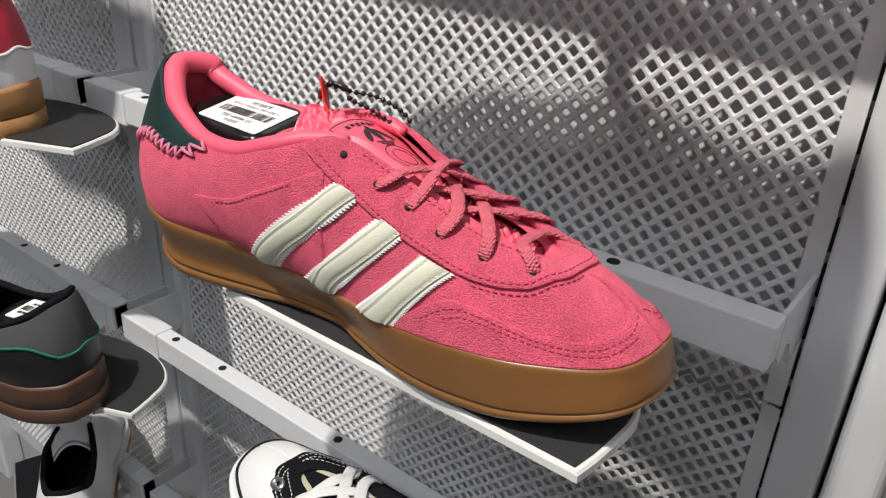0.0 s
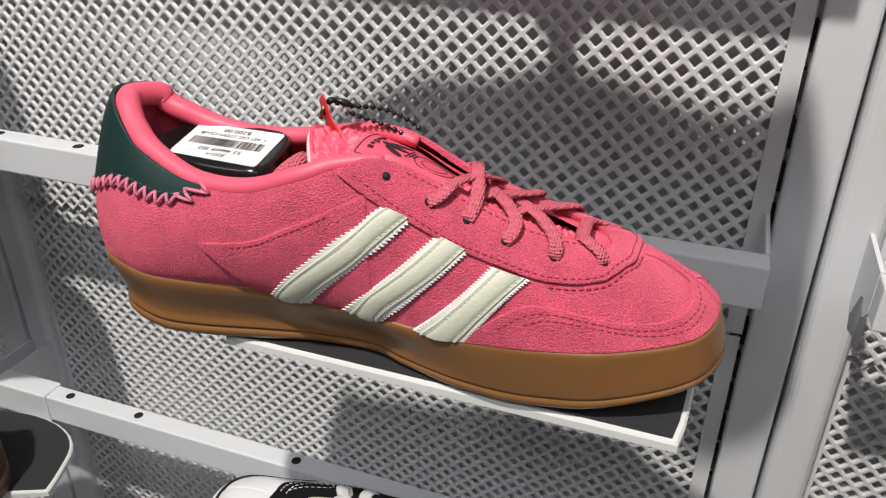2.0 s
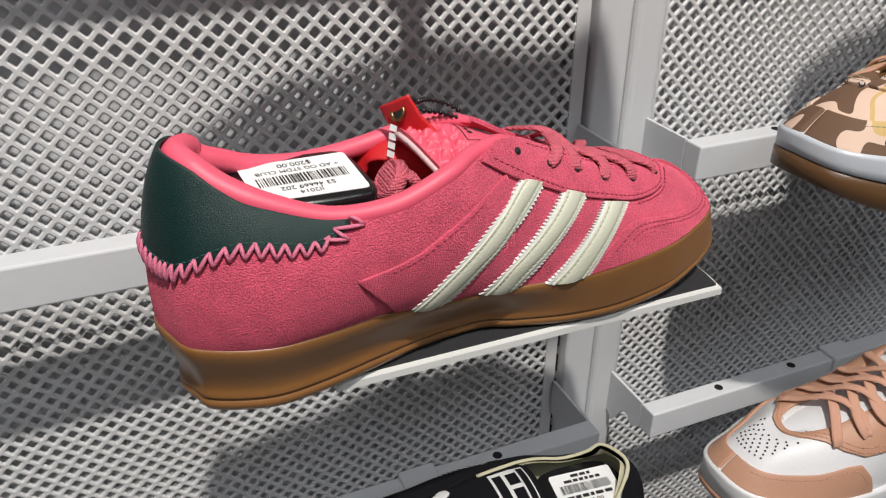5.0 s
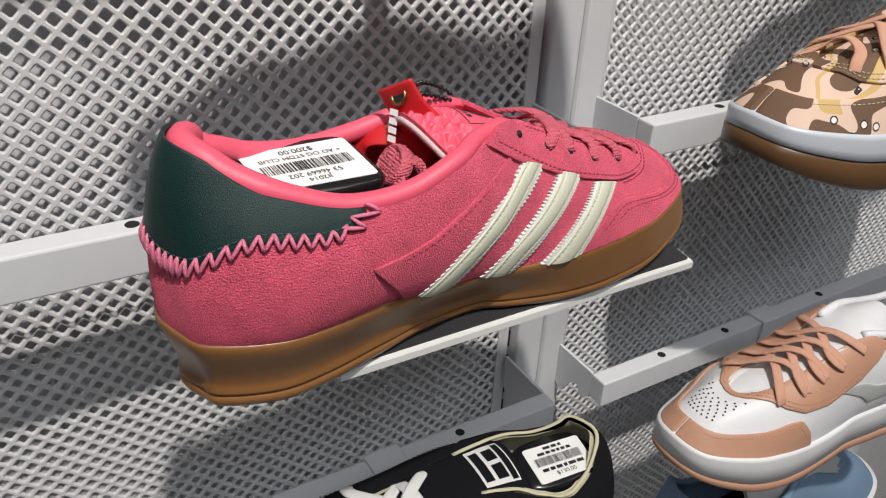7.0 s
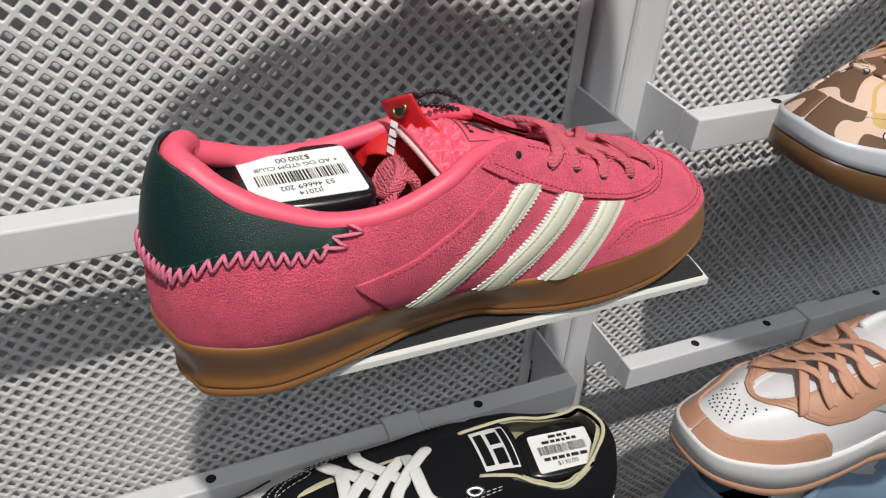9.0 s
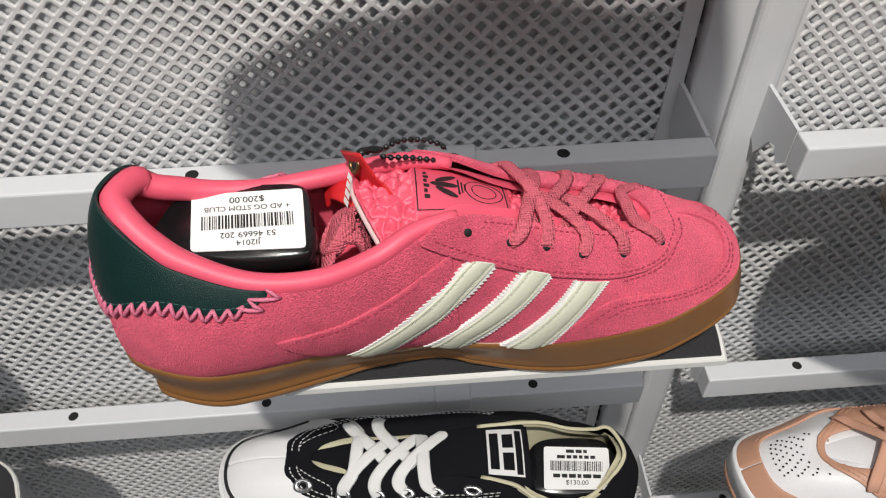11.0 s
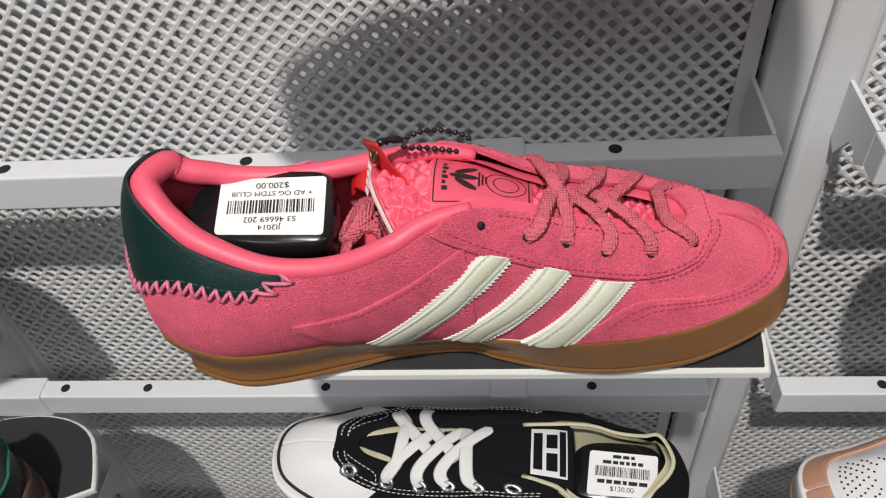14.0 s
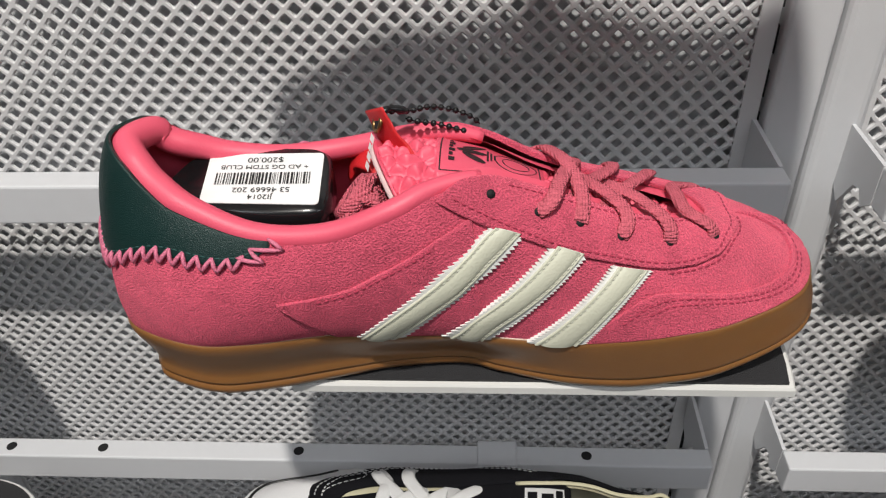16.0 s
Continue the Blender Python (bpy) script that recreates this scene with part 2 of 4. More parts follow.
def platform(x, z, turn=0):
    """A shelf plate with a rim and a gritty top, hung from the rail by a clip and an arm."""
    p = thing("shoe_shelf", "white plastic shoe shelf with black gritty top", "shelf", "shoe shelves", where=(x, 0, z))
    side = [(-0.095, -0.1215), (-0.0966, -0.111), (-0.0975, -0.099)]
    back = [(-0.098 * math.cos(a), -0.086 + 0.057 * math.sin(a)) for a in np.linspace(0, math.pi, 25)]
    out = np.array(side + back + [(-a, b) for a, b in side[::-1]])
    c = np.array([0, -0.075])
    tray = part("tray", prism(out, -0.0055, -0.0012, 0.001), WHITE_PLASTIC, p, smooth=False)
    inner = c + (out - c) * np.array([0.975, 0.955])
    pad = part("grit_pad", prism(inner, -0.0012, 0.0, 0.0), GRIT, p, smooth=False)
    tray.rotation_euler[2] = pad.rotation_euler[2] = radians(turn)
    part("arm", bevel_box(-0.0215, -0.0075, -0.045, -0.006, -0.010, -0.0072, 0.0008), GREY_PAINT, p, smooth=False)
    part("rod", tube([(-0.0145, -0.009, -0.004), (-0.0145, -0.011, -0.018), (-0.0145, -0.020, -0.026)], 0.0022, 10), WHITE_PLASTIC, p)
    part("clip", bevel_box(-0.0275, -0.0015, -0.0115, 0.0085, -0.0095, 0.0195, 0.0015), GREY_PAINT, p, smooth=False)
    return p


for row in (-2, -1, 0, 1):
    platform(-0.106 if row < 1 else -0.097, 1.397 + row * ROW)
for row in (-2, -1, 0, 1):
    platform(0.27, 1.397 + row * ROW)
for row, x, turn in ((-2, -0.553, -24), (-1, -0.545, 24), (0, -0.565, 24), (1, -0.60, 0)):
    platform(x, 1.397 + row * ROW, turn)
# ---- sneaker form ----
# stations from the back of the heel along one side to the toe: the foot of the upper, the edge of its opening, its swell and the tuck of the sole below it
FOOT = [(0.0093, -0.0150, 0.0353), (0.0134, -0.0275, 0.0340), (0.0205, -0.0370, 0.0327), (0.0423, -0.0445, 0.0316), (0.0630, -0.0437, 0.0315), (0.0912, -0.0376, 0.0308), (0.1097, -0.0355, 0.0292), (0.1349, -0.0331, 0.0276), (0.1491, -0.0340, 0.0264), (0.1713, -0.0354, 0.0261), (0.1908, -0.0358, 0.0273), (0.2091, -0.0346, 0.0287), (0.2315, -0.0293, 0.0299), (0.2585, -0.0138, 0.0323), (0.2655, 0.0085, 0.0344)]
EDGE = [(0.0208, -0.0128, 0.0985), (0.0268, -0.0244, 0.0957), (0.0380, -0.0310, 0.0885), (0.0510, -0.0357, 0.0826), (0.0711, -0.0396, 0.0764), (0.0942, -0.0402, 0.0769), (0.1154, -0.0373, 0.0837), (0.1290, -0.0301, 0.0875), (0.1444, -0.0240, 0.0878), (0.1600, -0.0195, 0.0808), (0.1750, -0.0172, 0.0738), (0.1905, -0.0142, 0.0665), (0.2045, -0.0122, 0.0620), (0.2180, -0.0060, 0.0575), (0.2235, 0.0030, 0.0550)]
FAR_FOOT = [0.0013, 0.0094, 0.0150, 0.0180, 0.0195, 0.0215, 0.0255, 0.0311, 0.0365, 0.0410, 0.0440, 0.0370, 0.0270]
FAR_EDGE = [0.0035, 0.0055, 0.0075, 0.0100, 0.0125, 0.0120, 0.0110, 0.0105, 0.0100, 0.0100, 0.0125, 0.0155, 0.0130]
FAR_DROP = [0.0, 0.0, 0.0, -0.003, -0.004, -0.002, 0.0, 0.004, 0.005, 0.004, 0.003, 0.003, 0.002]
ROUND = [0.50, 0.4585, 0.3345, 0.3625, 0.4222, 0.4708, 0.5061, 0.5514, 0.6307, 0.5938, 0.5689, 0.601, 0.7109, 0.8618, 0.9401]
BULGE = [0.001, 0.0015, 0.0032, 0.005, 0.0059, 0.0072, 0.0074, 0.006, 0.0035, 0.0011, -0.0003, -0.0019, -0.0042, -0.0058, -0.0058]
TUCK = [0.0052, 0.0055, 0.0052, 0.0054, 0.0063, 0.0075, 0.0105, 0.0108, 0.0076, 0.0036, 0.0020, 0.0014, -0.0010, -0.0038, -0.0044]
SPRING = 0.0165


def closed(points):
    """A smooth closed curve through the points, as a function of 0..1."""
    p = np.array(points, float)
    n = len(p)

    def at(u):
        s = (np.asarray(u, float) % 1.0) * n
        i = np.floor(s).astype(int)
        f = (s - i)[..., None] if p.ndim > 1 else s - i
        a, b, c, d = p[(i - 1) % n], p[i % n], p[(i + 1) % n], p[(i + 2) % n]
        return b + 0.5 * f * (c - a + f * (2 * a - 5 * b + 4 * c - d + f * (3 * (b - c) + d - a)))
    return at


def sneaker_form(spring=SPRING):
    """The upper's surface as a function of u (round the shoe) and v (sole to opening)."""
    far = [13 - k for k in range(13)]
    foot = [p[:2] for p in FOOT] + [(FOOT[i][0], FAR_FOOT[i - 1]) for i in far]
    seat = [p[2] for p in FOOT] + [FOOT[i][2] for i in far]
    edge = EDGE + [(EDGE[i][0], FAR_EDGE[i - 1], EDGE[i][2] - FAR_DROP[i - 1]) for i in far]
    mirror = lambda a: list(a) + [a[i] for i in far]
    fc, zc, ec, rc, bc, tc = closed(foot), closed(seat), closed(edge), closed(mirror(ROUND)), closed(mirror(BULGE)), closed(mirror(TUCK))

    def low(x):
        t = np.clip((x - 0.19) / 0.077, 0, 1)
        return spring * t * t

    def at(u, v):
        u, v = np.broadcast_arrays(np.asarray(u, float), np.asarray(v, float))
        v = np.maximum(v, 0)
        b, e, k, bz = fc(u), ec(u), rc(u), zc(u)
        a = v * math.pi / 2
        h = k * (1 - np.cos(a)) + (1 - k) * v ** 1.7
        q = k * np.sin(a) + (1 - k) * v
        swell = bc(u) * np.sin(math.pi * np.minimum(v, 1) ** 0.8)
        xy = b + (e[..., :2] - b) * h[..., None] + outward(fc, u) * swell[..., None]
        z = bz + (e[..., 2] - bz) * q
        return np.concatenate([xy, z[..., None]], -1)
    at.foot, at.seat, at.edge, at.tuck, at.low = fc, zc, ec, tc, low
    return at


def outward(curve, u):
    d = curve(u + 1e-3) - curve(u - 1e-3)
    n = np.stack([d[..., 1], -d[..., 0]], -1)
    return n / np.linalg.norm(n, axis=-1, keepdims=True)


# ---- surface helpers ----
def spline(points, n=40):
    """A smooth open curve through the points, at n even steps."""
    p = np.array(points, float)
    q = np.vstack([2 * p[0] - p[1], p, 2 * p[-1] - p[-2]])
    s = np.linspace(0, len(p) - 1 - 1e-9, n)
    i = s.astype(int)
    f = (s - i)[:, None]
    a, b, c, d = q[i], q[i + 1], q[i + 2], q[i + 3]
    return b + 0.5 * f * (c - a + f * (2 * a - 5 * b + 4 * c - d + f * (3 * (b - c) + d - a)))


def lift(form, u, v, d):
    """Points of the surface raised by d along its normal."""
    u, v = np.broadcast_arrays(np.asarray(u, float), np.asarray(v, float))
    e = 2e-3
    n = np.cross(form(u + e, v) - form(u - e, v), form(u, np.minimum(v + e, 1)) - form(u, np.minimum(v + e, 1) - 2 * e))
    n /= np.linalg.norm(n, axis=-1, keepdims=True) + 1e-12
    return form(u, v) + n * np.asarray(d)[..., None]


def overlay(form, low, high, u0, u1, d, nu=120, nv=10):
    """A cut sheet laid on the upper between two lines, with turned-down edges. low and high: (u, v) points."""
    u = np.linspace(u0, u1, nu)
    lo = np.interp(u, *np.array(low).T) if not callable(low) else low(u)
    hi = np.interp(u, *np.array(high).T) if not callable(high) else high(u)
    w = np.concatenate([[0, 0.001, 0.006], np.linspace(0.03, 0.97, nv), [0.994, 0.999, 1]])
    h = np.concatenate([[-0.0006, d * 0.55, d * 0.92], np.full(nv, d), [d * 0.92, d * 0.55, -0.0006]])
    end = np.minimum(np.arange(nu), np.arange(nu)[::-1])
    fade = np.where(end == 0, -0.3, np.where(end == 1, 0.8, 1.0))
    uu, ww = np.meshgrid(u, w, indexing="ij")
    vv = lo[:, None] + (hi - lo)[:, None] * ww
    dd = np.where(h[None, :] > 0, h[None, :] * fade[:, None], h[None, :])
    return lift(form, uu, vv, dd).reshape(-1, 3), grid_faces(nu, len(w))


def ball(c, r, seg=10):
    rows = seg // 2 + 1
    v = [(c[0] + r * math.sin(math.pi * j / (rows - 1)) * math.cos(2 * math.pi * i / seg), c[1] + r * math.sin(math.pi * j / (rows - 1)) * math.sin(2 * math.pi * i / seg), c[2] + r * math.cos(math.pi * j / (rows - 1))) for i in range(seg) for j in range(rows)]
    return v, [f[::-1] for f in grid_faces(seg, rows, True)]


def ribbon(points, normals, width, thick=0.0010):
    """A flat woven band along points, its face turned to the normals."""
    p, nrm = np.array(points, float), np.array(normals, float)
    t = np.gradient(p, axis=0)
    t /= np.linalg.norm(t, axis=1, keepdims=True) + 1e-12
    side = np.cross(t, nrm)
    side /= np.linalg.norm(side, axis=1, keepdims=True) + 1e-12
    up = np.cross(side, t)
    prof = [(-0.5, 0), (-0.42, 0.8), (-0.2, 1), (0.2, 1), (0.42, 0.8), (0.5, 0), (0.4, -0.5), (-0.4, -0.5)]
    g = np.stack([p + side * (a * width) + up * (b * thick) for a, b in prof], 1)
    n, m = len(p), len(prof)
    faces = [(i * m + j, i * m + (j + 1) % m, (i + 1) * m + (j + 1) % m, (i + 1) * m + j) for i in range(n - 1) for j in range(m)]
    faces = [f[::-1] for f in faces]
    faces += [tuple(range(m)), tuple((n - 1) * m + j for j in range(m))[::-1]]
    return g.reshape(-1, 3), faces


def stitch_line(form, path, d, gap=0.0027, length=0.0017, r=0.00036, samples=300):
    """Short threads laid end to end along a (u, v) path."""
    uv = spline(path, samples)
    p = lift(form, uv[:, 0], uv[:, 1], np.full(samples, d))
    s = np.concatenate([[0], np.cumsum(np.linalg.norm(np.diff(p, axis=0), axis=1))])
    out = []
    for k in range(int(s[-1] / gap)):
        a = k * gap
        q = [[np.interp(a + f * length, s, p[:, c]) for c in range(3)] for f in (0, 0.3, 0.7, 1)]
        out.append(tube(q, [r * 0.5, r, r, r * 0.5], 5))
    return merged(out)


def mirrored(geometry, flip):
    if not flip:
        return geometry
    v = np.array(geometry[0], float)
    v[:, 0] *= -1
    return v, [tuple(f)[::-1] for f in geometry[1]]


def sole_mesh(form, levels, n=200):
    """Rings round the foot: each level is (share of the height, how far out)."""
    u = np.arange(n) / n
    f, o = form.foot(u), outward(form.foot, u)
    top, low = form.seat(u), form.low(f[:, 0])
    rings = []
    for share, out in levels:
        out = np.asarray(out(u, f[:, 0]) if callable(out) else np.full(n, out))
        rings.append(np.column_stack([f + o * out[:, None], low + (top - low) * share]))
    m = len(levels)
    g = np.array(rings).transpose(1, 0, 2).reshape(-1, 3)
    faces = grid_faces(n, m, True)
    faces += [tuple(i * m for i in range(n))[::-1], tuple(i * m + m - 1 for i in range(n))]
    return g, faces


def upper_mesh(form, n=260, m=26, v0=0.0, v1=1.0, inset=0.0):
    u, v = np.meshgrid(np.arange(n) / n, np.linspace(v0, v1, m), indexing="ij")
    side = np.minimum(u, 1 - u)
    v = v * (1 - 0.06 * np.clip((0.285 - side) / 0.02, 0, 1) * np.clip((side - 0.045) / 0.045, 0, 1))
    g = form(u, v)
    if inset:
        g[..., :2] -= outward(form.edge_plan, u) * inset
    f = grid_faces(n, m, True)
    return g.reshape(-1, 3), [q[::-1] for q in f] if inset else f


FORM = sneaker_form()
FORM.edge_plan = lambda u: FORM.edge(u)[..., :2]

TONGUE_X = [0.106, 0.118, 0.129, 0.1445, 0.160, 0.1765, 0.1925, 0.2075, 0.2200, 0.2260]
TONGUE_NEAR = [-0.0290, -0.0305, -0.0300, -0.0265, -0.0220, -0.0195, -0.0165, -0.0145, -0.0080, -0.003]
TONGUE_FAR = [0.0100, 0.0115, 0.0125, 0.0130, 0.0125, 0.0125, 0.0150, 0.0175, 0.0155, 0.008]
TONGUE_CREST = [0.0900, 0.0900, 0.0885, 0.0830, 0.0760, 0.0685, 0.0620, 0.0560, 0.0515, 0.050]
TONGUE_ARCH = [0.0180, 0.0130, 0.0080, 0.0040, 0.0030, 0.0030, 0.0030, 0.0030, 0.0020, 0.0010]
TONGUE_TILT = [0.0, 0.0, 0.0010, 0.0030, 0.0045, 0.0040, 0.0030, 0.0020, 0.0010, 0.0]


def tongue_at(x, w, d=0.0):
    """A point of the tongue's face: x along the shoe, w from -1 to 1 across."""
    near, far, z, arch, tilt = (np.interp(x, TONGUE_X, k) for k in (TONGUE_NEAR, TONGUE_FAR, TONGUE_CREST, TONGUE_ARCH, TONGUE_TILT))
    return np.stack(np.broadcast_arrays(x, (near + far) / 2 + (far - near) / 2 * w, z - arch * w * w - tilt * w + d), -1)


def tongue_patch(x0, x1, w0, w1, d):
    """A strip that follows the tongue's arch."""
    x, w = np.meshgrid(np.linspace(x0, x1, 3), np.linspace(w0, w1, 13), indexing="ij")
    return tongue_at(x, w, d).reshape(-1, 3), [f[::-1] for f in grid_faces(3, 13)]


def quilt_height(p, seeds):
    """Puffy cells with sunk seams, from the nearest two of the seeds."""
    d = np.sqrt(((p[:, None, :] - seeds[None]) ** 2).sum(-1))
    d.sort(axis=1)
    return np.sqrt(np.clip((d[:, 1] - d[:, 0]) / 0.0042, 0, 1))


def tongue_tip(w):
    """The tongue's upper edge, cut back on the near side."""
    return 0.107 + 0.011 * np.clip(-w, 0, 1) ** 1.5


def tongue_mesh():
    rng = np.random.RandomState(4)
    nx, nw = 190, 80
    s, w = np.meshgrid(np.linspace(0, 1, nx), np.linspace(-1, 1, nw), indexing="ij")
    x = tongue_tip(w) + (0.226 - tongue_tip(w)) * s
    g = tongue_at(x, w)
    flat = np.stack([g[..., 0].ravel(), g[..., 1].ravel() * 1.15], -1)
    seeds = np.stack([rng.uniform(0.106, 0.228, 1500), rng.uniform(-0.05, 0.03, 1500)], -1)
    keep = [seeds[0]]
    for s in seeds[1:]:
        if min(np.hypot(*(s - k)) for k in keep) > 0.0037:
            keep.append(s)
    seeds = np.array(keep)
    h = quilt_height(flat * [1.0, 1.0], seeds).reshape(nx, nw)
    plain = np.clip((x - tongue_tip(w) - 0.001) / 0.001, 0, 1)
    badge = (np.abs(x - 0.1463) < 0.0180) & (w > -0.60) & (w < 0.84)
    h = np.where(badge, 0.92, h) * plain + (1 - plain)
    g[..., 2] += 0.0040 * h - 0.0026
    under = tongue_at(x, w, -0.0035)
    verts = np.concatenate([g.reshape(-1, 3), under.reshape(-1, 3)])
    top = grid_faces(nx, nw)
    n = nx * nw
    faces = [f[::-1] for f in top] + [tuple(i + n for i in f) for f in top]
    for j in range(nw - 1):
        faces.append((j, j + 1, n + j + 1, n + j))
    for i in range(nx - 1):
        a, b = i * nw, (i + 1) * nw
        faces += [(b, a, n + a, n + b), (a + nw - 1, b + nw - 1, n + b + nw - 1, n + a + nw - 1)]
    return verts, [f[::-1] for f in faces]


def text_mesh(body, size, right, up, centre, lift_by=0.0):
    """Built-in lettering as verts and faces, laid in the plane of right and up."""
    cu = bpy.data.curves.new("lettering", "FONT")
    cu.body, cu.size, cu.align_x, cu.align_y = body, size, "CENTER", "CENTER"
    ob = bpy.data.objects.new("lettering", cu)
    scene.collection.objects.link(ob)
    bpy.context.view_layer.update()
    me = bpy.data.meshes.new_from_object(ob.evaluated_get(bpy.context.evaluated_depsgraph_get()))
    r, u, c = Vector(right), Vector(up), Vector(centre)
    n = r.cross(u)
    verts = [tuple(c + r * v.co.x + u * v.co.y + n * lift_by) for v in me.vertices]
    faces = [tuple(p.vertices) for p in me.polygons]
    bpy.data.objects.remove(ob)
    bpy.data.meshes.remove(me)
    bpy.data.curves.remove(cu)
    return verts, faces


def plate(corners, thick, r=0.0):
    """A thin slab over four (or more) corners, facing up."""
    c = np.array(corners, float)
    n = len(c)
    if r:
        out = []
        for i in range(n):
            a, b, d = c[i - 1], c[i], c[(i + 1) % n]
            p, q = (a - b) / np.linalg.norm(a - b) * r, (d - b) / np.linalg.norm(d - b) * r
            for f in np.linspace(0, 1, 5):
                out.append(b + p * (1 - f) ** 2 + q * f ** 2)
        c = np.array(out)
        n = len(c)
    low = c - np.array([0, 0, thick])
    return np.vstack([c, low]), [tuple(range(n)), tuple(range(n, 2 * n))[::-1]] + [(i, i + n, (i + 1) % n + n, (i + 1) % n) for i in range(n)]


def price_tag(parent_where, corners, lines, bars, seed, body_outline, body_z, flip=False):
    """A black security tag with a printed price label on its face. lines: (text, size, share across the label)."""
    tag = thing("price_tag", "black plastic security tag with white barcode price label", "price tag", "price tags", where=parent_where)
    out = np.array(body_outline)
    out = spline(np.vstack([out, out[:1]]), 60)[:-1]
    body = prism(out[:, :2], body_z - 0.012, body_z, 0.0018)
    part("tag_body", mirrored(body, flip), BLACK_PLASTIC, tag)
    c = np.array(corners, float)
    label = part("label", mirrored(plate(c, 0.0003, 0.002), flip), WHITE_PAPER, tag, smooth=False)
    sx = -1.0 if flip else 1.0
    cw = c * [sx, 1, 1]
    mid = cw.mean(0)
    right = cw[1] - cw[0]
    right /= np.linalg.norm(right)
    up = cw[0] - cw[3]
    up /= np.linalg.norm(up)
    if flip:
        right = -right
    h = np.linalg.norm(c[0] - c[3])
    rdir, udir = (-right, -up) if not flip else (right, up)
    for body_text, size, share in lines:
        at = mid + udir * (0.5 - share) * h
        part("print", text_mesh(body_text, size, rdir, udir, at, 0.00025), BLACK_INK, label, smooth=False)
    rng = random.Random(seed)
    strips, x = [], -0.4
    width = np.linalg.norm(c[1] - c[0])
    while x < 0.4:
        w = rng.choice((0.005, 0.008, 0.013, 0.018))
        for share, tall in bars["code"]:
            a = mid + rdir * x * width + udir * (0.5 - share) * h
            q = [a - udir * tall * h / 2, a + rdir * w * width - udir * tall * h / 2, a + rdir * w * width + udir * tall * h / 2, a + udir * tall * h / 2]
            strips.append(([tuple(p + np.array([0, 0, 0.00025])) for p in q], [(0, 1, 2, 3)]))
        x += w + rng.choice((0.006, 0.009, 0.014))
    part("barcode", merged(strips), BLACK_INK, label, smooth=False)["kind"] = "stuff"
    strips = []
    for share, tall, x0, x1 in bars["lines"]:
        x = x0
        while x < x1:
            w = rng.uniform(0.05, 0.13)
            a = mid + rdir * x * width + udir * (0.5 - share) * h
            b = rdir * min(w, x1 - x) * width
            q = [a - udir * tall * h / 2, a + b - udir * tall * h / 2, a + b + udir * tall * h / 2, a + udir * tall * h / 2]
            strips.append(([tuple(p + np.array([0, 0, 0.00025])) for p in q], [(0, 1, 2, 3)]))
            x += w + 0.025
    if strips:
        part("print_bar", merged(strips), BLACK_INK, label, smooth=False)
    return tag


# ---- the pink sneaker ----
SHOE_AT = (-0.2705, -0.09, 1.397)
STITCH = material("dark_pink_thread", (0.36, 0.03, 0.07), 0.8, scale=3000, spread=0.1)
ZIGZAG = material("rose_twist_thread", (0.58, 0.15, 0.24), 0.55, scale=1500, spread=0.8, bump=0.6)
PINKED = material("white_cut_edge", (0.74, 0.74, 0.71), 0.8, scale=1800, bump=0.3, spread=0.06)
CREAM_THREAD = material("cream_thread", (0.5, 0.5, 0.42), 0.8, scale=3000, spread=0.1)
GREEN_THREAD = material("teal_thread", (0.01, 0.06, 0.055), 0.7, scale=3000, spread=0.1)
FELT = material("white_felt", (0.62, 0.46, 0.46), 0.95, scale=1800, bump=0.8, spread=0.12)
RED = material("red_ribbon", (0.55, 0.01, 0.015), 0.55, scale=2600, bump=0.4, spread=0.08)
BADGE_INK = material("badge_ink", (0.02, 0.008, 0.01), 0.6, scale=900, spread=0.02)
BRASS = material("aged_brass", (0.25, 0.16, 0.07), 0.35, metal=1.0, scale=900, spread=0.1)

TOE_LINE = [(0.3308, 0.0), (0.3450, 0.10), (0.3558, 0.173), (0.372, 0.27), (0.384, 0.315), (0.393, 0.318), (0.404, 0.306), (0.418, 0.268), (0.4355, 0.203), (0.4495, 0.18), (0.4633, 0.208), (0.4806, 0.262), (0.4929, 0.36), (0.497, 0.60), (0.5, 0.80)]
STAY_LOW = [(0.2458, 0.90), (0.2535, 0.82), (0.2621, 0.75), (0.274, 0.68), (0.2863, 0.625), (0.3067, 0.588), (0.3263, 0.547), (0.3496, 0.532), (0.3733, 0.515), (0.3979, 0.495), (0.4171, 0.50), (0.435, 0.535), (0.4538, 0.675), (0.4871, 0.785), (0.5, 0.80)]
STAY_HIGH = [(0.2458, 0.905), (0.2558, 0.95), (0.2683, 1.0), (0.5, 1.0)]
TAB_LOW = [(0.0, 0.39), (0.0208, 0.357), (0.0392, 0.37), (0.0588, 0.427), (0.0696, 0.50), (0.0796, 0.575), (0.0913, 0.645), (0.1033, 0.672), (0.1158, 0.68), (0.1283, 0.698), (0.1392, 0.738), (0.1479, 0.815), (0.155, 0.93), (0.16, 0.95)]
SEAM_UP = [(0.1558, 0.415), (0.1725, 0.44), (0.1967, 0.48), (0.22, 0.555), (0.2442, 0.65), (0.2721, 0.718)]
EYELETS = [(0.2863, 0.85), (0.3158, 0.782), (0.345, 0.772), (0.3729, 0.725), (0.4092, 0.71), (0.4425, 0.708)]
